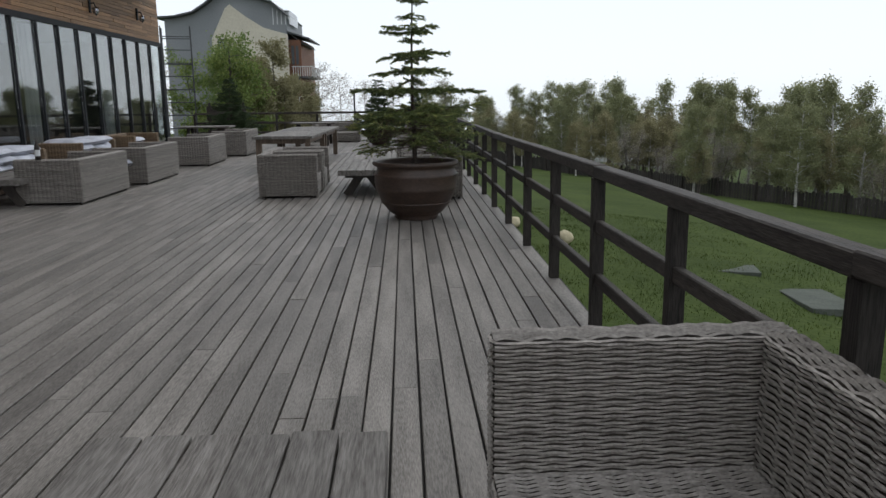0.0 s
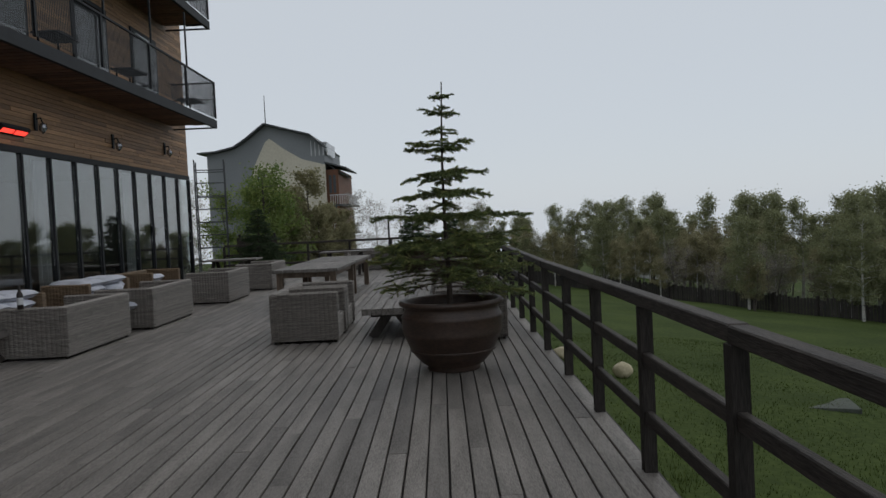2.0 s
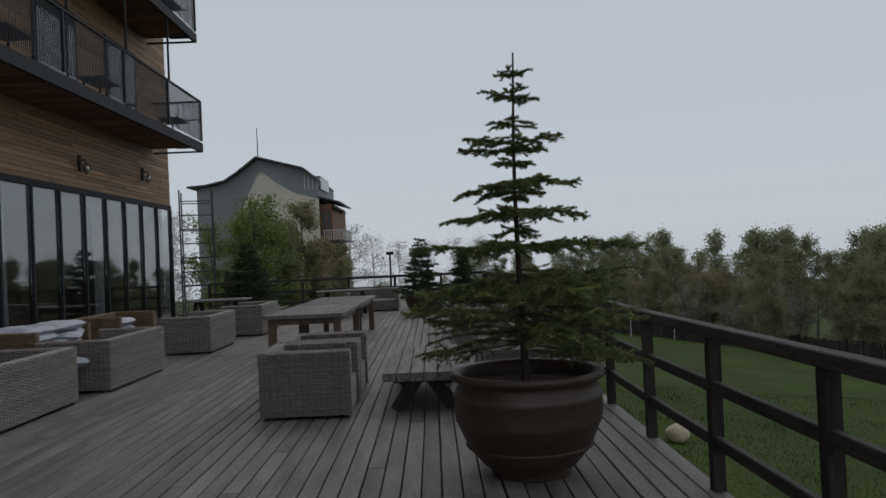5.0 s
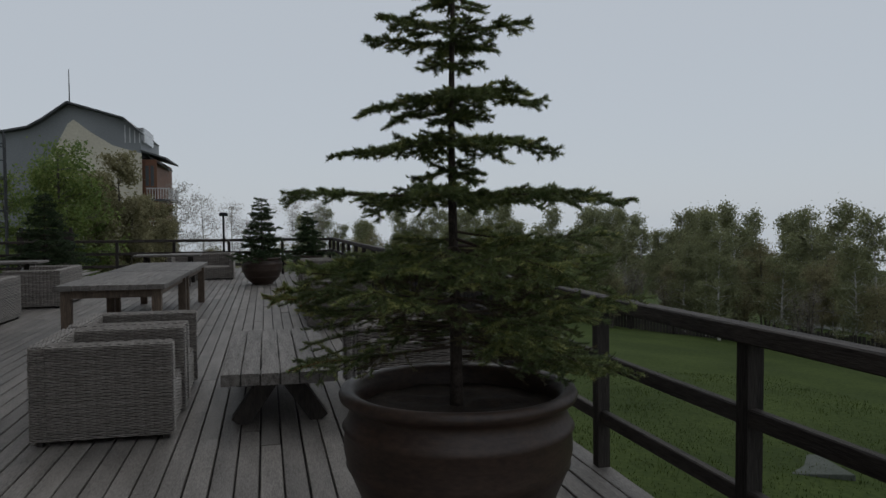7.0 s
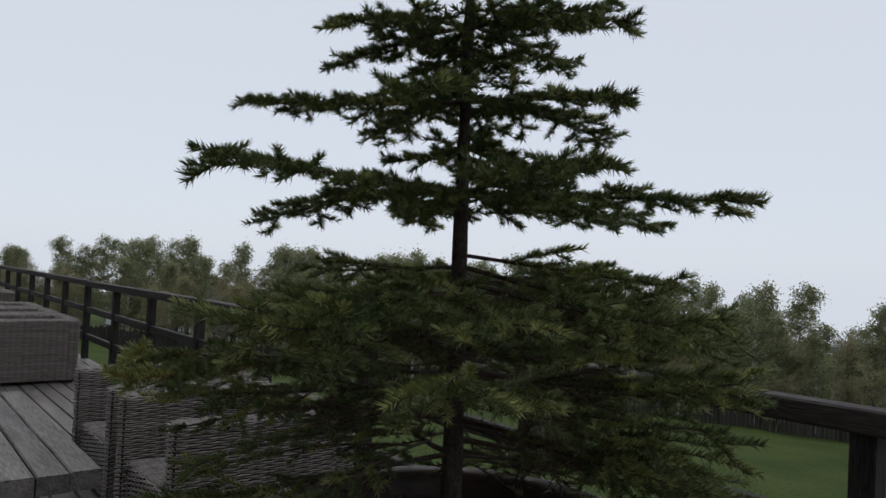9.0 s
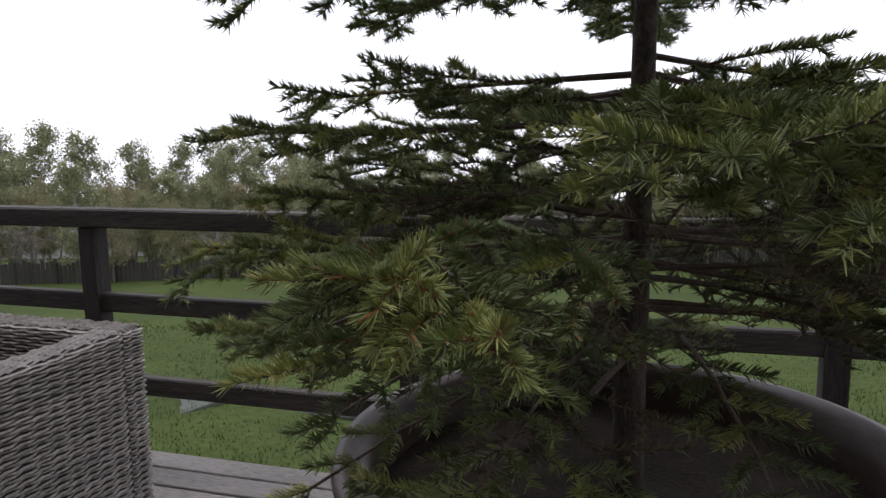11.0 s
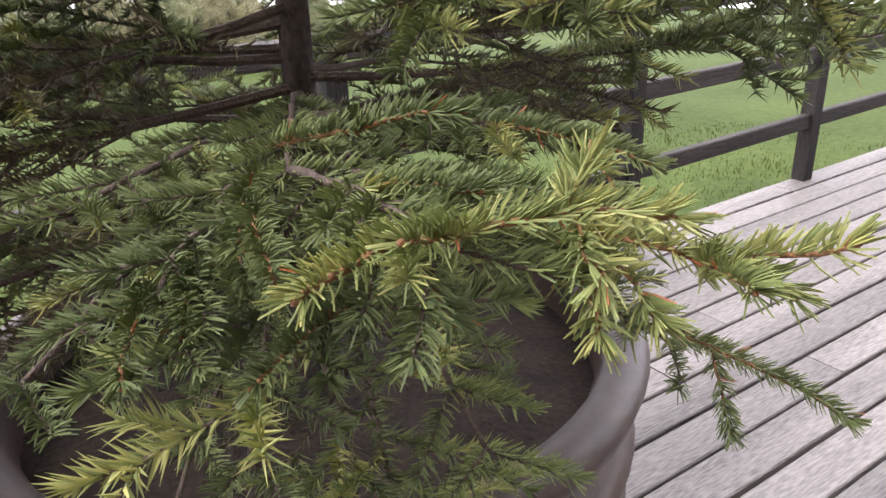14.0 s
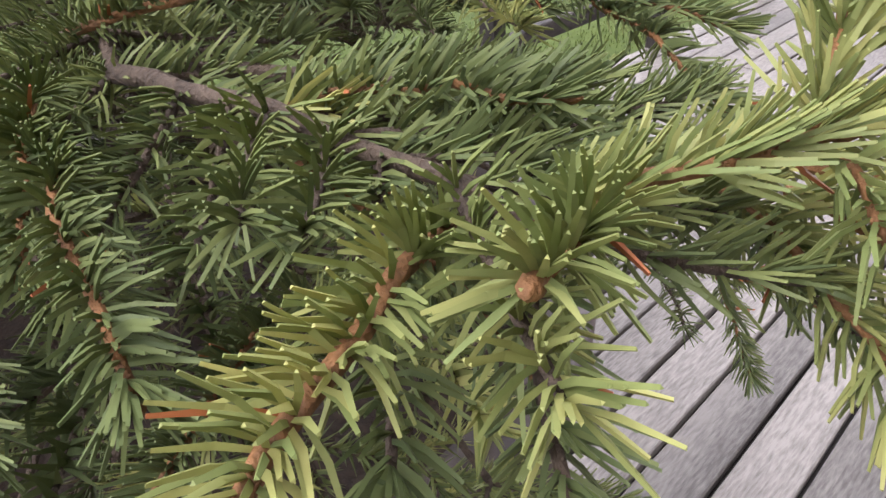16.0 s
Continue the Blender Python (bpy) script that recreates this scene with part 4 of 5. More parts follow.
        e = (pts[-1] - pts[-2]) / np.linalg.norm(pts[-1] - pts[-2])
        wood.tube([(pts[-1] + e * q).tolist() for q in (-0.002, 0.0005, 0.003, 0.0055)], [r, r * 1.15, r * 1.0, r * 0.3], 8)
        sp.needles(green, pts, dens, nl, 0.0017)
        ob = part("branch", wood, M_TWIG, tree, "orange-brown young spruce twig", smooth=True)
        dry = Soup()
        sp.needles(dry, pts, 28, 0.019, 0.0018, 0.2, False)
        if dry.v:
            part("dry_needles", dry, M_DRY, ob, "dry orange spruce needles")
        part("needles", green, M_NEEDLE if old else M_NEEDLE_YOUNG, ob, "" if old else "yellow-green young spruce needles")

    def limb(a, b, sag, r):
        a, b = np.array(a) - o, np.array(b) - o
        t = np.linspace(0, 1, 9)[:, None]
        pts = a * (1 - t) + b * t + np.array([0, 0, sag]) * 4 * t * (1 - t)
        pts[1:-1] += rng.normal(0, 0.0018, (7, 3))
        wood, green, fresh = Soup(), Soup(), Soup()
        wood.tube(pts.tolist(), np.linspace(r, r * 0.6, 9).tolist(), 8)
        # side twigs, alternating, on the outer two thirds
        for k in range(2, 9):
            d = pts[k] - pts[k - 1]
            h = math.atan2(d[1], d[0])
            for side in (-1, 1):
                tw = sp.path(pts[k], h + side * rng.uniform(0.7, 1.0), rng.uniform(0.05, 0.1), rng.uniform(-0.5, 0.0), 0.1, 5, 0.07)
                wood.tube(tw.tolist(), np.linspace(0.0019, 0.0012, 5).tolist(), 5)
                sp.needles(fresh if rng.random() < 0.1 else green, tw, 1300, 0.018, 0.0016)
        ob = part("branch", wood, M_TWIG_OLD, tree, "grey-brown older spruce limb", smooth=True)
        part("needles", green, M_NEEDLE, ob)
        if fresh.v:
            part("needles", fresh, M_NEEDLE_YOUNG, ob)

    # older limbs that carry the young shoots: from, to, sag, thickness
    LIMBS = [
        ((0.09, 9.61, 1.12), (-0.40, 9.82, 1.165), 0.008, 0.0045),
        ((-0.40, 9.82, 1.165), (-0.59, 9.812, 1.165), 0.006, 0.0042),
        ((-0.30, 9.78, 1.16), (-0.42, 9.93, 1.105), 0.012, 0.0035),
        ((-0.10, 9.69, 1.13), (-0.40, 9.63, 1.165), 0.012, 0.005),
        ((-0.42, 9.80, 1.165), (-0.57, 9.705, 1.138), 0.012, 0.0034),
        ((0.0, 9.50, 0.98), (-0.42, 9.40, 0.88), 0.02, 0.004),
        ((0.05, 9.60, 0.98), (-0.50, 9.72, 0.93), 0.03, 0.0038),
        ((0.05, 9.63, 1.02), (-0.46, 9.90, 0.98), 0.03, 0.0038),
        ((0.06, 9.64, 0.93), (-0.38, 9.98, 0.84), 0.03, 0.0038),
        ((0.08, 9.66, 1.06), (-0.36, 10.02, 1.04), 0.02, 0.0038),
        ((0.06, 9.62, 1.10), (-0.30, 9.95, 1.14), 0.01, 0.005),
    ]
    for a, b, sag, r in LIMBS:
        limb(a, b, sag, r)
    # shoots: from, to, sag, old growth, thickness
    HERO = [
        ((-0.572, 9.822, 1.165), (-0.607, 9.903, 1.168), 0.002, False, 0.0026),
        ((-0.600, 9.800, 1.172), (-0.620, 9.853, 1.187), -0.001, False, 0.0022),
        ((-0.590, 9.812, 1.168), (-0.632, 9.752, 1.182), 0.002, False, 0.0026),
        ((-0.632, 9.752, 1.182), (-0.668, 9.714, 1.177), 0.002, False, 0.0022),
        ((-0.628, 9.757, 1.183), (-0.621, 9.736, 1.210), 0.0, False, 0.0016),
        ((-0.632, 9.757, 1.178), (-0.664, 9.770, 1.156), 0.003, False, 0.0016),
        ((-0.600, 9.738, 1.152), (-0.664, 9.768, 1.127), 0.008, False, 0.0018),
        ((-0.615, 9.725, 1.150), (-0.678, 9.740, 1.132), 0.006, False, 0.0018),
        ((-0.565, 9.708, 1.138), (-0.650, 9.676, 1.139), 0.003, False, 0.0024),
        ((-0.650, 9.676, 1.139), (-0.703, 9.700, 1.147), 0.002, False, 0.0018),
        ((-0.650, 9.676, 1.139), (-0.722, 9.650, 1.164), -0.002, False, 0.0020),
        ((-0.650, 9.676, 1.139), (-0.690, 9.640, 1.120), 0.003, False, 0.0018),
        ((-0.423, 9.777, 1.189), (-0.482, 9.724, 1.205), 0.006, True, 0.0020),
        ((-0.340, 9.810, 1.168), (-0.423, 9.777, 1.189), 0.002, True, 0.0024),
        ((-0.440, 9.780, 1.060), (-0.530, 9.908, 1.082), 0.010, True, 0.0020),
        ((-0.500, 9.816, 1.160), (-0.590, 9.808, 1.118), 0.006, True, 0.0018),
        ((-0.405, 9.850, 1.168), (-0.480, 9.890, 1.146), 0.008, True, 0.0020),
        ((-0.420, 9.860, 1.160), (-0.545, 9.892, 1.144), 0.008, True, 0.0020),
        ((-0.400, 9.900, 1.110), (-0.466, 9.929, 1.096), 0.006, True, 0.0018),
        ((-0.390, 9.930, 1.095), (-0.490, 9.972, 1.088), 0.010, True, 0.0020),
        ((-0.380, 9.635, 1.165), (-0.530, 9.580, 1.150), 0.008, True, 0.0022),
        ((-0.460, 9.600, 1.160), (-0.560, 9.620, 1.120), 0.008, True, 0.0018),
        ((-0.480, 9.800, 1.165), (-0.570, 9.775, 1.182), 0.004, True, 0.0018),
        ((-0.400, 9.425, 0.905), (-0.620, 9.377, 0.876), 0.010, True, 0.0024),
        ((-0.480, 9.405, 0.900), (-0.540, 9.440, 0.840), 0.004, True, 0.0018),
    ]
    for a, b, sag, old, r in HERO:
        shoot(a, b, sag, 0.018 if old else 0.0195, 1900, old, r)
    return tree


def small_spruce(seed, m, height, z0, reach, label):
    sp = Spruce(seed)
    tree = thing("spruce_tree", m, label, "tree", "potted spruces")
    part("trunk", Soup().tube([(0, 0, z0), (0.01, 0, height)], [0.03, 0.006], 8), M_BARK, tree)
    n = 11
    for i in range(n):
        f = i / (n - 1)
        z = z0 + 0.15 + (height - z0 - 0.2) * f
        ln = reach * (1 - 0.85 * f ** 0.7) + 0.05
        for j in range(8):
            sp.branch(tree, (0, 0, z + sp.rng.normal(0, 0.05)), j * 0.785 + i * 0.4 + sp.rng.normal(0, 0.25), ln * sp.rng.uniform(0.6, 1.15), -0.15, 0.25, 170, 0.05, 0.012, 0.0, (M_NEEDLE_FAR, M_NEEDLE_FAR), 0.085, 0.45, 0.15)
    return tree


main_spruce()
small_spruce(31, pose(-0.8, 24.75, 0), 2.05, 0.5, 0.75, "small dark spruce in a clay pot at the far terrace end")
small_spruce(32, pose(-5.6, 24.7, 0), 2.1, 0.5, 0.95, "dark spruce in a pot beside the glazed corner")
small_spruce(33, pose(0.42, 26.9, 0), 1.75, 0.5, 0.6, "small dark spruce in a pot by the railing corner")


# ---- trees beyond the terrace ----
def leaf_tree(seed, height, spread, bark, leaf, leaves, label, leaf_size=0.11, lean=0.0, sparse=0.0, trunk_share=0.3, stems=1):
    """A tapered trunk with limbs and many small leaves set in clumps along the twigs."""
    rng = np.random.default_rng(seed)
    tree = thing("tree", Matrix.Identity(4), label, "tree", "trees beyond the terrace")
    wood, tips = Soup(), []
    for st in range(stems):
        a0 = rng.uniform(0, 6.28)
        off = (0.0 if stems == 1 else 0.35) * np.array([math.cos(a0), math.sin(a0), 0])
        n = 9
        tp = [off + np.array([lean * t * height + (0.16 * math.sin(3 * t + seed) + (0 if stems == 1 else 0.9 * math.cos(a0) * t)), 0.14 * math.cos(2.4 * t + seed) * t + (0 if stems == 1 else 0.9 * math.sin(a0) * t), height * t * (0.96 if st == 0 else 0.85)]) for t in np.linspace(0, 1, n)]
        r0 = 0.016 * height * (1 if stems == 1 else 0.75)
        wood.tube([p.tolist() for p in tp], np.linspace(r0, 0.012, n).tolist(), 7)
        limbs = int((34 if stems == 1 else 20) * (0.8 + 0.05 * height))
        for i in range(limbs):
            f = trunk_share + (1 - trunk_share) * (i + rng.random()) / limbs
            k = min(int(f * (n - 1)), n - 2)
            p = tp[k] * (1 - (f * (n - 1) - k)) + tp[k + 1] * (f * (n - 1) - k)
            ln = spread * (1.15 - f) ** 0.7 * rng.uniform(0.55, 1.05) * (1.0 if f > trunk_share + 0.12 else 0.7)
            yaw, el = rng.uniform(0, 6.28), rng.uniform(0.35, 0.95)
            q, line = p.copy(), [p.copy()]
            for s in range(4):
                el -= rng.uniform(0.0, 0.22)
                yaw += rng.normal(0, 0.2)
                q = q + ln / 4 * np.array([math.cos(yaw) * math.cos(el), math.sin(yaw) * math.cos(el), math.sin(el)])
                line.append(q.copy())
            wood.tube([x.tolist() for x in line], np.linspace(0.012 + 0.01 * ln, 0.005, 5).tolist(), 4)
            for s in range(7):
                t = rng.uniform(0.3, 1.0) * 4
                j = min(int(t), 3)
                b = line[j] * (1 - (t - j)) + line[j + 1] * (t - j)
                yy, ee, tl = yaw + rng.normal(0, 0.9), rng.uniform(-0.2, 0.9), rng.uniform(0.25, 0.6) * (0.6 + 0.25 * spread)
                e = b + tl * np.array([math.cos(yy) * math.cos(ee), math.sin(yy) * math.cos(ee), math.sin(ee)])
                if s % 3 == 0:
                    wood.tube([b.tolist(), e.tolist()], [0.007, 0.003], 3)
                tips.append((b, e))
    part("trunk", wood, bark, tree)
    crown = Soup()
    per = max(1, int(leaves / len(tips)))
    for b, e in tips:
        if rng.random() < sparse:
            continue
        for _ in range(per):
            t = rng.uniform(0.1, 1.15)
            c = b * (1 - t) + e * t + rng.normal(0, 0.1 + 0.022 * spread, 3)
            u, w = rng.normal(0, 1, 3), rng.normal(0, 1, 3)
            u /= np.linalg.norm(u)
            w -= u * (w @ u)
            w /= np.linalg.norm(w)
            z = leaf_size * rng.uniform(0.6, 1.2)
            k = len(crown.v)
            crown.v += [tuple(x) for x in ((c - u * z / 2).tolist(), (c + w * z * 0.32).tolist(), (c + u * z / 2).tolist(), (c - w * z * 0.32).tolist())]
            crown.f.append((k, k + 1, k + 2, k + 3))
    part("crown", crown, leaf, tree)
    return tree


def plant(proto, x, y, turn, size=1.0, base=None):
    z = ground_z(x, y) if base is None else base
    return copy_thing(proto, pose(x, y, z - 0.1, 0, 0, turn) @ Matrix.Scale(size, 4))


rng = random.Random(77)
birches = [leaf_tree(101, 7.4, 2.3, M_BIRCH, M_LEAF, 9500, "slender birch with fresh light green, haze-paled leaves beyond the fence", 0.135, 0, 0, 0.18),
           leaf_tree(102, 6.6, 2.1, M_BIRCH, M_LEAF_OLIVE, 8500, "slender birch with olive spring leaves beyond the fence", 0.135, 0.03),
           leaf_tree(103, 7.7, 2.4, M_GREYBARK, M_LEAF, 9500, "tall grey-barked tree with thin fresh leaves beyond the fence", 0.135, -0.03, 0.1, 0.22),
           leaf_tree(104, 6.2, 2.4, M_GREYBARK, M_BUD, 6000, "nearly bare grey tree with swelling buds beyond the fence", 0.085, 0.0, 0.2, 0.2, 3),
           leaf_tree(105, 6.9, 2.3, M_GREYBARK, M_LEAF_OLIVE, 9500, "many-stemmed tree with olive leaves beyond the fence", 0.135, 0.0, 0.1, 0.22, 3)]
FENCE = [(3, 66), (12, 51), (18.7, 40.5), (23.5, 34.5), (31, 22), (36, 8), (38, -12)]


def along(points, t):
    lens = [math.dist(a, b) for a, b in zip(points, points[1:])]
    d = t * sum(lens)
    for (a, b), l in zip(zip(points, points[1:]), lens):
        if d <= l:
            f = d / l
            return a[0] + (b[0] - a[0]) * f, a[1] + (b[1] - a[1]) * f, math.atan2(b[1] - a[1], b[0] - a[0])
        d -= l
    return (*points[-1], 0)


first = set()
for row, (count, near_edge, far_edge, lo, hi) in enumerate(((60, -1.0, 2.5, 0.6, 0.88), (90, 2.5, 8.0, 0.88, 1.1), (140, 9.0, 19.0, 1.12, 1.3))):
    for i in range(count):
        x, y, h = along(FENCE, (i + rng.uniform(0.0, 0.95)) / count)
        back = rng.uniform(near_edge, far_edge)
        x, y = x - back * math.sin(h), y + back * math.cos(h)
        k = rng.choices(range(5), (4, 3, 3, 2, 3))[0]
        sz, turn = rng.uniform(lo, hi), rng.uniform(0, 360)
        if k not in first:
            first.add(k)
            birches[k].matrix_world = pose(x, y, ground_z(x, y) - 0.1, 0, 0, turn) @ Matrix.Scale(sz, 4)
        else:
            plant(birches[k], x, y, turn, sz)

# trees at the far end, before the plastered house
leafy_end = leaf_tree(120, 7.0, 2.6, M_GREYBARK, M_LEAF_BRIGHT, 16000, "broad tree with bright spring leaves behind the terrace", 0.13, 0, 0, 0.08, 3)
leafy_end.matrix_world = pose(-8.5, 36, -2.6)
plant(leafy_end, -10.2, 39, 80, 1.0, -2.6)
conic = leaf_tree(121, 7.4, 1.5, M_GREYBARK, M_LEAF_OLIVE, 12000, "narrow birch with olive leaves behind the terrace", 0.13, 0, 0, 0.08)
conic.matrix_world = pose(-6.6, 40, -2.9)
plant(conic, -7.5, 38.5, 130, 0.85, -2.6)
plant(conic, -6.6, 46, 60, 0.8, -2.9)
plant(conic, -5.6, 45, 200, 0.74, -2.9)
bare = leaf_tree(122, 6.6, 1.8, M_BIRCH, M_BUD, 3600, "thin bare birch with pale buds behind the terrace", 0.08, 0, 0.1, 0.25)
bare.matrix_world = pose(-12.0, 37, -2.6)
for x, y, a, sz in ((-7.2, 38, 20, 0.84), (-6.2, 39, 140, 0.7), (-5.0, 41, 250, 0.62)):
    plant(conic, x, y, a, sz, -2.8)
for x, y, a, sz in ((-5.2, 48, 10, 1.0), (-4.2, 50, 100, 0.92), (-2.6, 52, 50, 0.85), (-12.8, 38, 190, 1.05), (-0.8, 54, 222, 0.85), (1.2, 57, 15, 0.88), (-1.6, 50, 70, 0.7), (3.0, 60, 300, 0.9)):
    plant(bare, x, y, a, sz, -2.8)
for x, y, a, sz, k in ((-3.4, 47, 30, 0.75, 1), (-0.2, 52, 80, 0.72, 4), (1.8, 56, 10, 0.78, 0), (-7.4, 43, 250, 0.74, 4), (-4.6, 42, 150, 0.62, 1), (-2.2, 44, 310, 0.6, 4)):
    plant(birches[k], x, y, a, sz, -2.8)


# ---- fence, stones, slab, lamp post ----
def build_fence():
    fence = thing("timber_fence", Matrix.Identity(4), "low dark timber board fence below the lawn", "fence")
    s, r = Soup(), random.Random(3)
    total = sum(math.dist(a, b) for a, b in zip(FENCE, FENCE[1:]))
    n = int(total / 0.17)
    for i in range(n):
        x, y, h = along(FENCE, i / n)
        z = ground_z(x, y)
        c, w = (math.cos(h) * 0.07, math.sin(h) * 0.07), r.uniform(0.82, 1.0)
        s.beam((x - c[0], y - c[1], z + w / 2), (x + c[0], y + c[1], z + w / 2), 0.025, w)
    tagged(part("fence_board", s, M_FENCE, fence), kind="stuff")
    for i in range(0, n, 14):
        x, y, h = along(FENCE, i / n)
        part("post", Soup().box((x - 0.06, y - 0.06, ground_z(x, y) - 0.2), (x + 0.06, y + 0.06, ground_z(x, y) + 1.05)), M_POST, fence)


build_fence()


def boulder(seed, x, y, r):
    bm = bmesh.new()
    bmesh.ops.create_icosphere(bm, subdivisions=3, radius=r)
    for v in bm.verts:
        v.co *= 1 + 0.16 * noise.noise(v.co * 4 / r * 0.4 + Vector((seed, 0, 0)))
        v.co.z *= 0.82
    me = bpy.data.meshes.new("stone")
    bm.to_mesh(me)
    bm.free()
    me.polygons.foreach_set("use_smooth", [True] * len(me.polygons))
    me.materials.append(M_STONE)
    ob = new("stone", me)
    ob.matrix_world = pose(x, y, ground_z(x, y) + r * 0.6, 0, 0, seed * 40)
    tagged(ob, "pale yellowish round stone lying on the lawn", "stone", "stones on the lawn")


boulder(1, 4.0, 18.2, 0.22)
boulder(2, 3.0, 20.4, 0.22)
for sx, sy, turn, long in ((7.75, 13.2, 78, 1.15), (7.5, 16.1, 70, 0.7)):
    slab = Soup().box((-long, -0.45, -0.1), (long, 0.45, 0.04), 0.01)
    solid("concrete_slab", slab, M_SLAB, "flat grey concrete slab set in the lawn", "slab", m=pose(sx, sy, ground_z(sx, sy) + (0.02 if sy < 15 else 0.0), -0.6, 5.7, turn))


def lamp_post(x, y, top):
    l = thing("lamp_post", pose(x, y, ground_z(x, y)), "thin dark garden lamp post behind the railing", "lamp post")
    h = top - ground_z(x, y)
    part("pole", Soup().tube([(0, 0, 0), (0, 0, h)], [0.05, 0.035], 8), M_STEEL, l)
    part("head", Soup().box((-0.14, -0.1, h - 0.02), (0.14, 0.1, h + 0.1), 0.02), M_STEEL, l)


lamp_post(-2.1, 32.5, 1.75)


# ---- plastered house in the distance ----
def build_house():
    h = thing("house", pose(-0.7, 0, 0.05), "tall cream plastered house with curved dark sheet roof and balconies", "house")
    y0, y1, zb = 80.0, 92.0, -5.0
    # gable outline from the low roof side over the peak to the balcony side
    top = [(-24.4, 9.7), (-22.5, 9.8), (-20.6, 10.2), (-19.3, 11.0), (-17.3, 12.5), (-12.6, 11.2), (-11.2, 9.9)]
    s = Soup()
    ring = [(-23.6, zb)] + [(max(x, -23.6), z - 0.12) for x, z in top] + [(-11.2, zb)]
    s.v = [(x, y0, z) for x, z in ring] + [(x, y1, z) for x, z in ring]
    n = len(ring)
    s.f = [tuple(range(n)), tuple(reversed(range(n, 2 * n)))] + [(i, i + n, (i + 1) % n + n, (i + 1) % n) for i in range(n)]
    part("wall", s, M_GREYCLAD, h, "grey sheet-clad gable wall")
    pl = Soup()
    face = [(-18.9, zb), (-18.9, 7.6), (-17.4, 10.6), (-16.9, 11.0), (-15.5, 9.9), (-13.6, 8.7), (-11.15, 8.0), (-11.15, zb)]
    pl.v = [(x, y0 - 0.12, z) for x, z in face] + [(x, y0 + 0.05, z) for x, z in face]
    n = len(face)
    pl.f = [tuple(range(n)), tuple(reversed(range(n, 2 * n)))] + [(i, i + n, (i + 1) % n + n, (i + 1) % n) for i in range(n)]
    part("plaster_wall", pl, M_PLASTER, h, "cream plastered gable wall")
    for (xa, za), (xb, zb2) in zip(top, top[1:]):
        part("roof_sheet", Soup().beam((xa, (y0 + y1) / 2 - 0.3, za), (xb, (y0 + y1) / 2 - 0.3, zb2), y1 - y0 + 1, 0.16), M_ROOF, h, "dark curved roof sheet")
    part("antenna", Soup().tube([(-17.3, y0 + 0.3, 12.3), (-17.3, y0 + 0.3, 15.6)], [0.06, 0.035], 5), M_STEEL, h)
    part("glazed_gallery", Soup().box((-12.5, y0 + 0.02, 9.1), (-10.9, y0 + 6, 10.4)), M_GLASS, h)
    for i in range(5):
        part("gallery_bar", Soup().box((-12.6 + i * 0.42, y0 - 0.06, 9.0), (-12.52 + i * 0.42, y0 + 0.02, 10.6 - i * 0.22)), M_WHITE, h)
    part("side_canopy", Soup().beam((-11.3, y0 + 5, 8.3), (-9.0, y0 + 5, 7.6), 10, 0.15).beam((-11.3, y0 + 5, 8.3), (-9.5, y0 + 5, 7.0), 9, 0.1), M_ROOF, h)
    part("side_wall", Soup().box((-11.2, y0 + 0.4, zb), (-9.9, y1, 7.5)), M_REDWOOD, h, "red-brown timber wall behind balconies")
    for z in (3.6, 0.5):
        b = part("balcony", Soup().box((-11.0, y0 + 0.2, z), (-8.7, y0 + 9, z + 0.18)), M_ROOF, h)
        for i in range(9):
            part("baluster", Soup().box((-8.85, y0 + 0.25 + i * 0.9, z + 0.18), (-8.78, y0 + 0.32 + i * 0.9, z + 1.2)), M_WHITE, b)
            part("baluster", Soup().box((-10.8 + i * 0.24, y0 + 0.2, z + 0.18), (-10.75 + i * 0.24, y0 + 0.25, z + 1.2)), M_WHITE, b)
        part("handrail", Soup().box((-10.9, y0 + 0.2, z + 1.15), (-8.75, y0 + 0.28, z + 1.22)), M_WHITE, b)
    w = part("window", Soup().box((-18.3, y0 - 0.16, 6.2), (-17.6, y0 - 0.02, 7.6)), M_ROOF, h)
    part("pane", Soup().box((-18.2, y0 - 0.18, 6.3), (-17.7, y0 - 0.165, 7.5)), M_GLASS, w)
    for z in (5.0, 2.0):
        for x in (-10.9, -10.45):
            part("shutter", Soup().box((x, y0 + 0.3, z), (x + 0.28, y0 + 0.39, z + 1.9)), M_ROOF, h)


build_house()


def low_house(x, y, turn, w, hgt, label):
    z = ground_z(x, y)
    h = thing("outbuilding", pose(x, y, z, 0, 0, turn), label, "house", "low buildings beyond the trees")
    part("wall", Soup().box((-w / 2, -3, -0.5), (w / 2, 3, hgt)), M_WHITE, h)
    part("roof", Soup().box((-w / 2 - 0.5, -3.5, hgt + 0.004), (w / 2 + 0.5, 3.5, hgt + 0.5)), M_GREYCLAD, h)
    for i in range(int(w / 2.5)):
        part("window", Soup().box((-w / 2 + 1 + i * 2.5, -3.03, 1.0), (-w / 2 + 2.2 + i * 2.5, -2.99, 2.2)), M_ROOF, h)


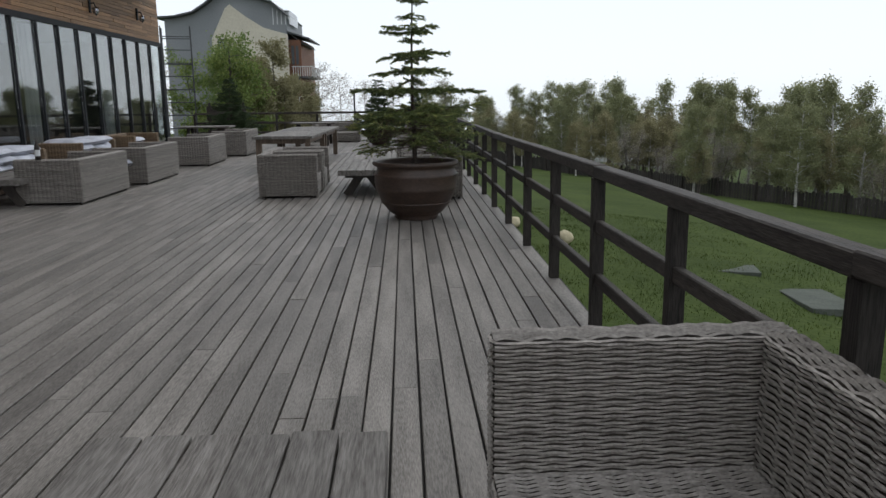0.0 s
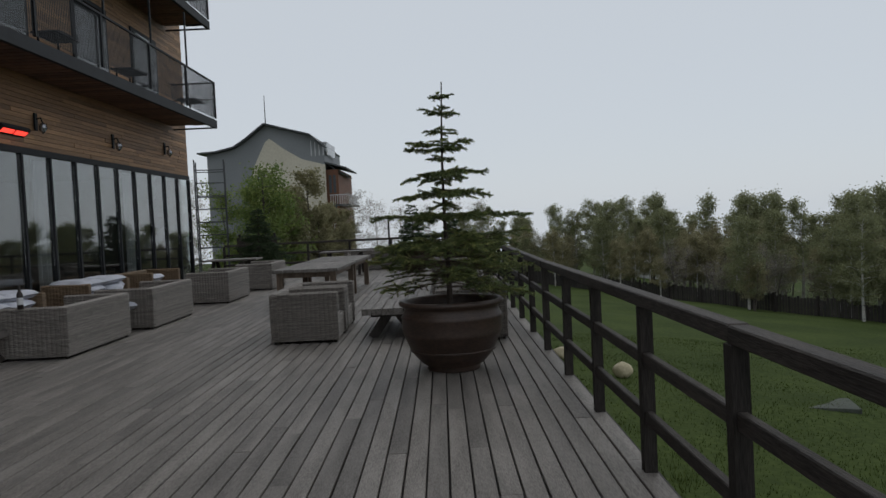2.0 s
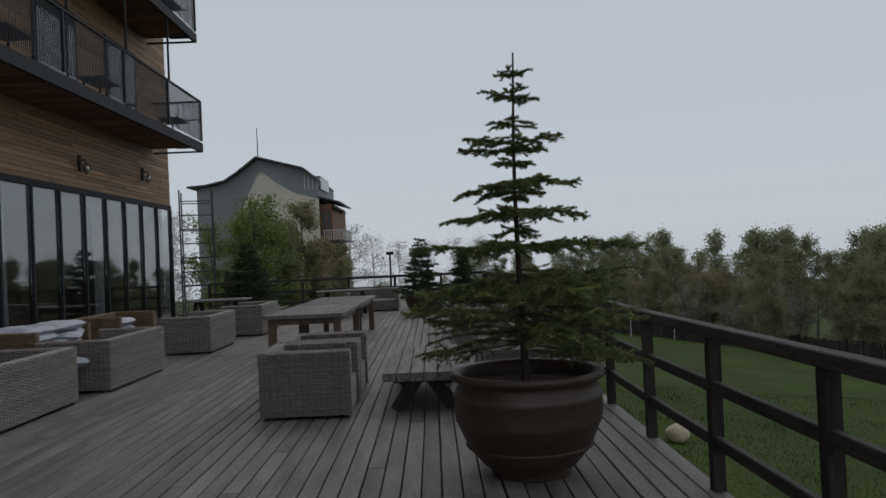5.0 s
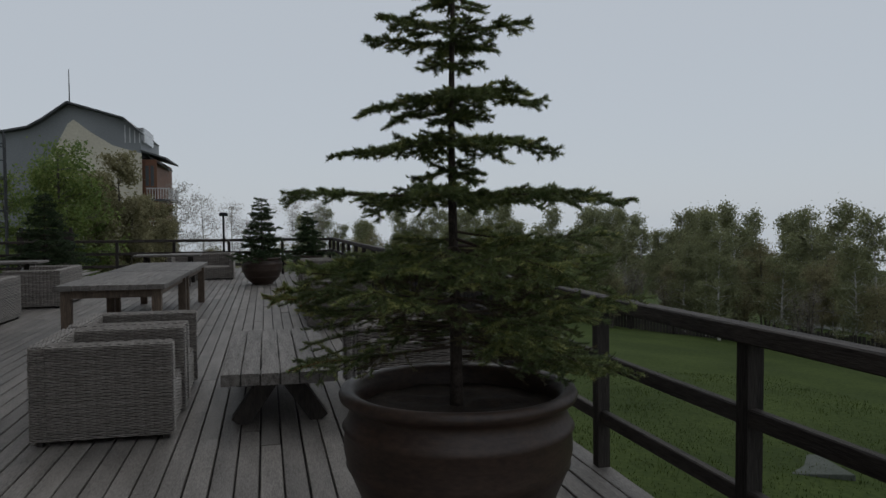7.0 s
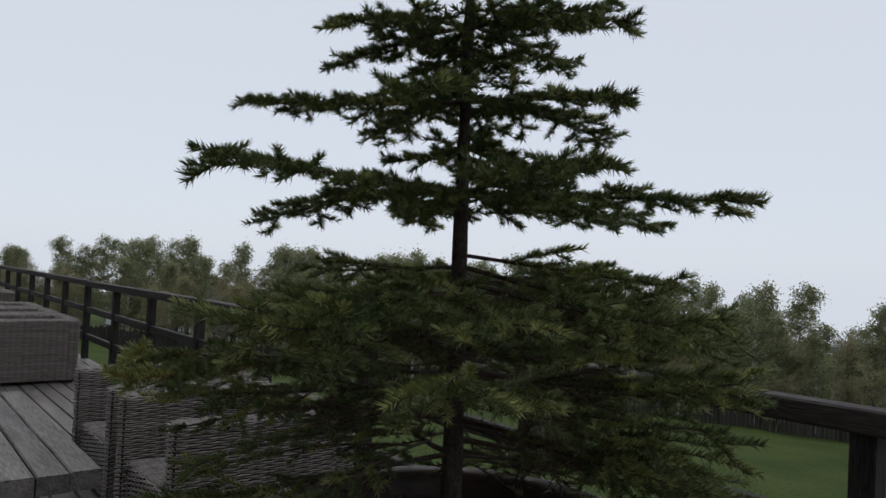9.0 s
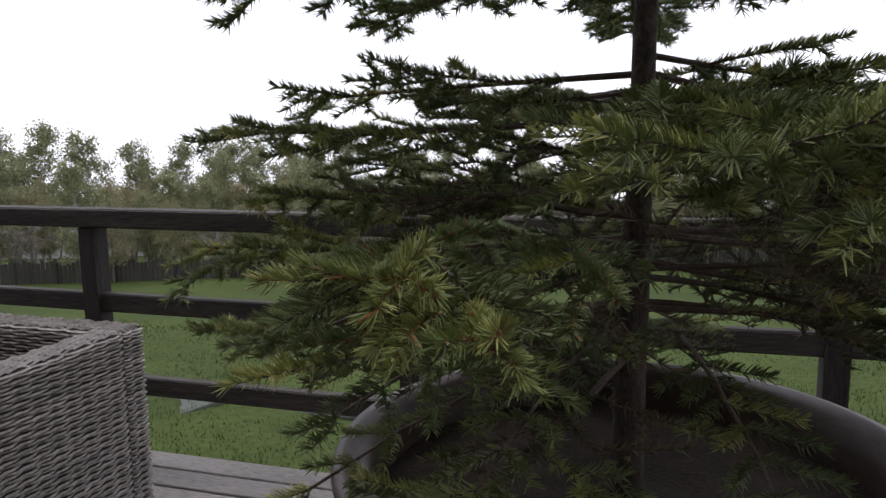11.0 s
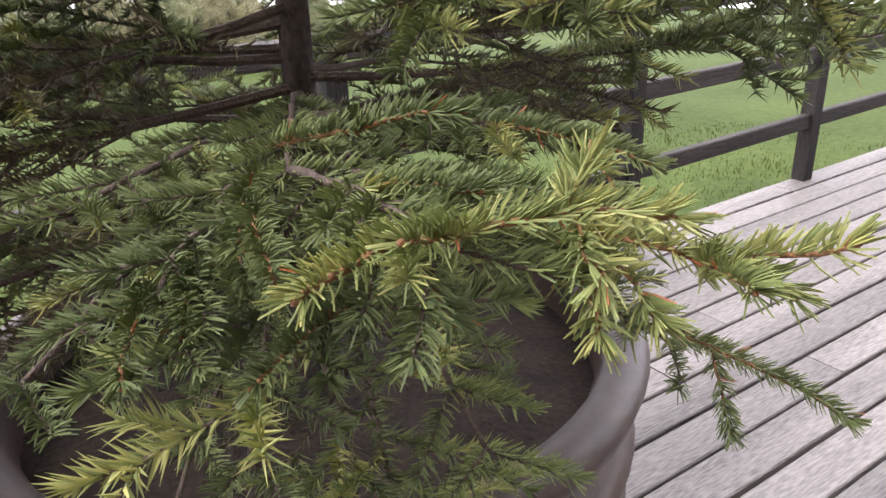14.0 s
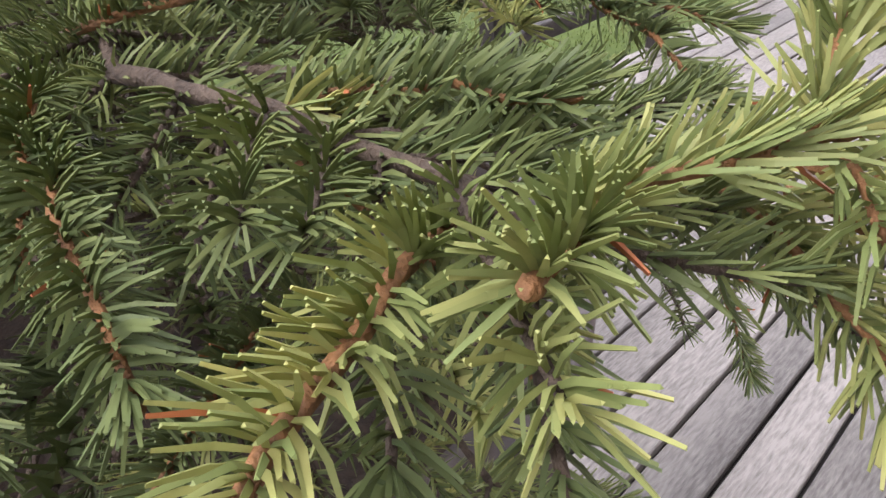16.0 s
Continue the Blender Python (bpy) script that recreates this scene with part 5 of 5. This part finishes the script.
low_house(44, 52, 125, 14, 3.2, "long low white building glimpsed between the trees")
low_house(60, 26, 110, 16, 3.4, "long low white building beyond the lawn trees")
low_house(24, 84, 160, 12, 3.0, "low pale building behind the birch belt")


# ---- far corner of the terrace ----
def build_screen():
    sc = thing("timber_screen", pose(-7.6, 29.5, 0), "dark timber board screen in the far terrace corner", "screen")
    for z in (0.12, 0.42, 0.72, 1.02):
        part("board", Soup().box((0, 0, z), (1.5, 0.035, z + 0.25), 0.004), M_RAIL, sc)
    for x in (0.1, 0.8, 1.4):
        part("post", Soup().box((x - 0.04, 0.037, 0), (x + 0.04, 0.117, 1.4), 0.005), M_POST, sc)


def build_scaffold():
    x, y = -10.2, 33.0
    z0 = ground_z(x, y)
    sc = thing("scaffold_tower", pose(x, y, z0, 0, 0, 15), "thin grey steel scaffold tower behind the hotel corner", "scaffold")
    h = 4.6 - z0
    for px, py in ((0, 0), (1.2, 0), (1.2, 1.2), (0, 1.2)):
        part("standard", Soup().tube([(px, py, 0), (px, py, h)], [0.03, 0.03], 6), M_MESHWIRE, sc)
    for k in range(int(h / 0.55)):
        z = 0.4 + k * 0.55
        part("rung", Soup().tube([(0, 0, z), (1.2, 0, z)], [0.022, 0.022], 5), M_MESHWIRE, sc)
        if k % 2:
            part("ledger", Soup().tube([(0, 1.2, z), (1.2, 1.2, z)], [0.022, 0.022], 5), M_MESHWIRE, sc)
            part("transom", Soup().tube([(1.2, 0, z), (1.2, 1.2, z)], [0.022, 0.022], 5), M_MESHWIRE, sc)


build_screen()
build_scaffold()


# ---- small things on the sofas ----
def bottle(x, y, z):
    b = thing("bottle", pose(x, y, z), "dark glass bottle with a pale label on a sofa arm", "bottle")
    part("body", Soup().lathe([(0, 0), (0.037, 0.002), (0.038, 0.18), (0.03, 0.215), (0.014, 0.245), (0.013, 0.3), (0, 0.302)], 16), M_DARKWOOD, b, smooth=True)
    part("label", Soup().lathe([(0.0385, 0.06), (0.0385, 0.15)], 16), M_WHITE, b, "pale paper label", smooth=True)


bottle(-5.35, 11.28, 0.676)
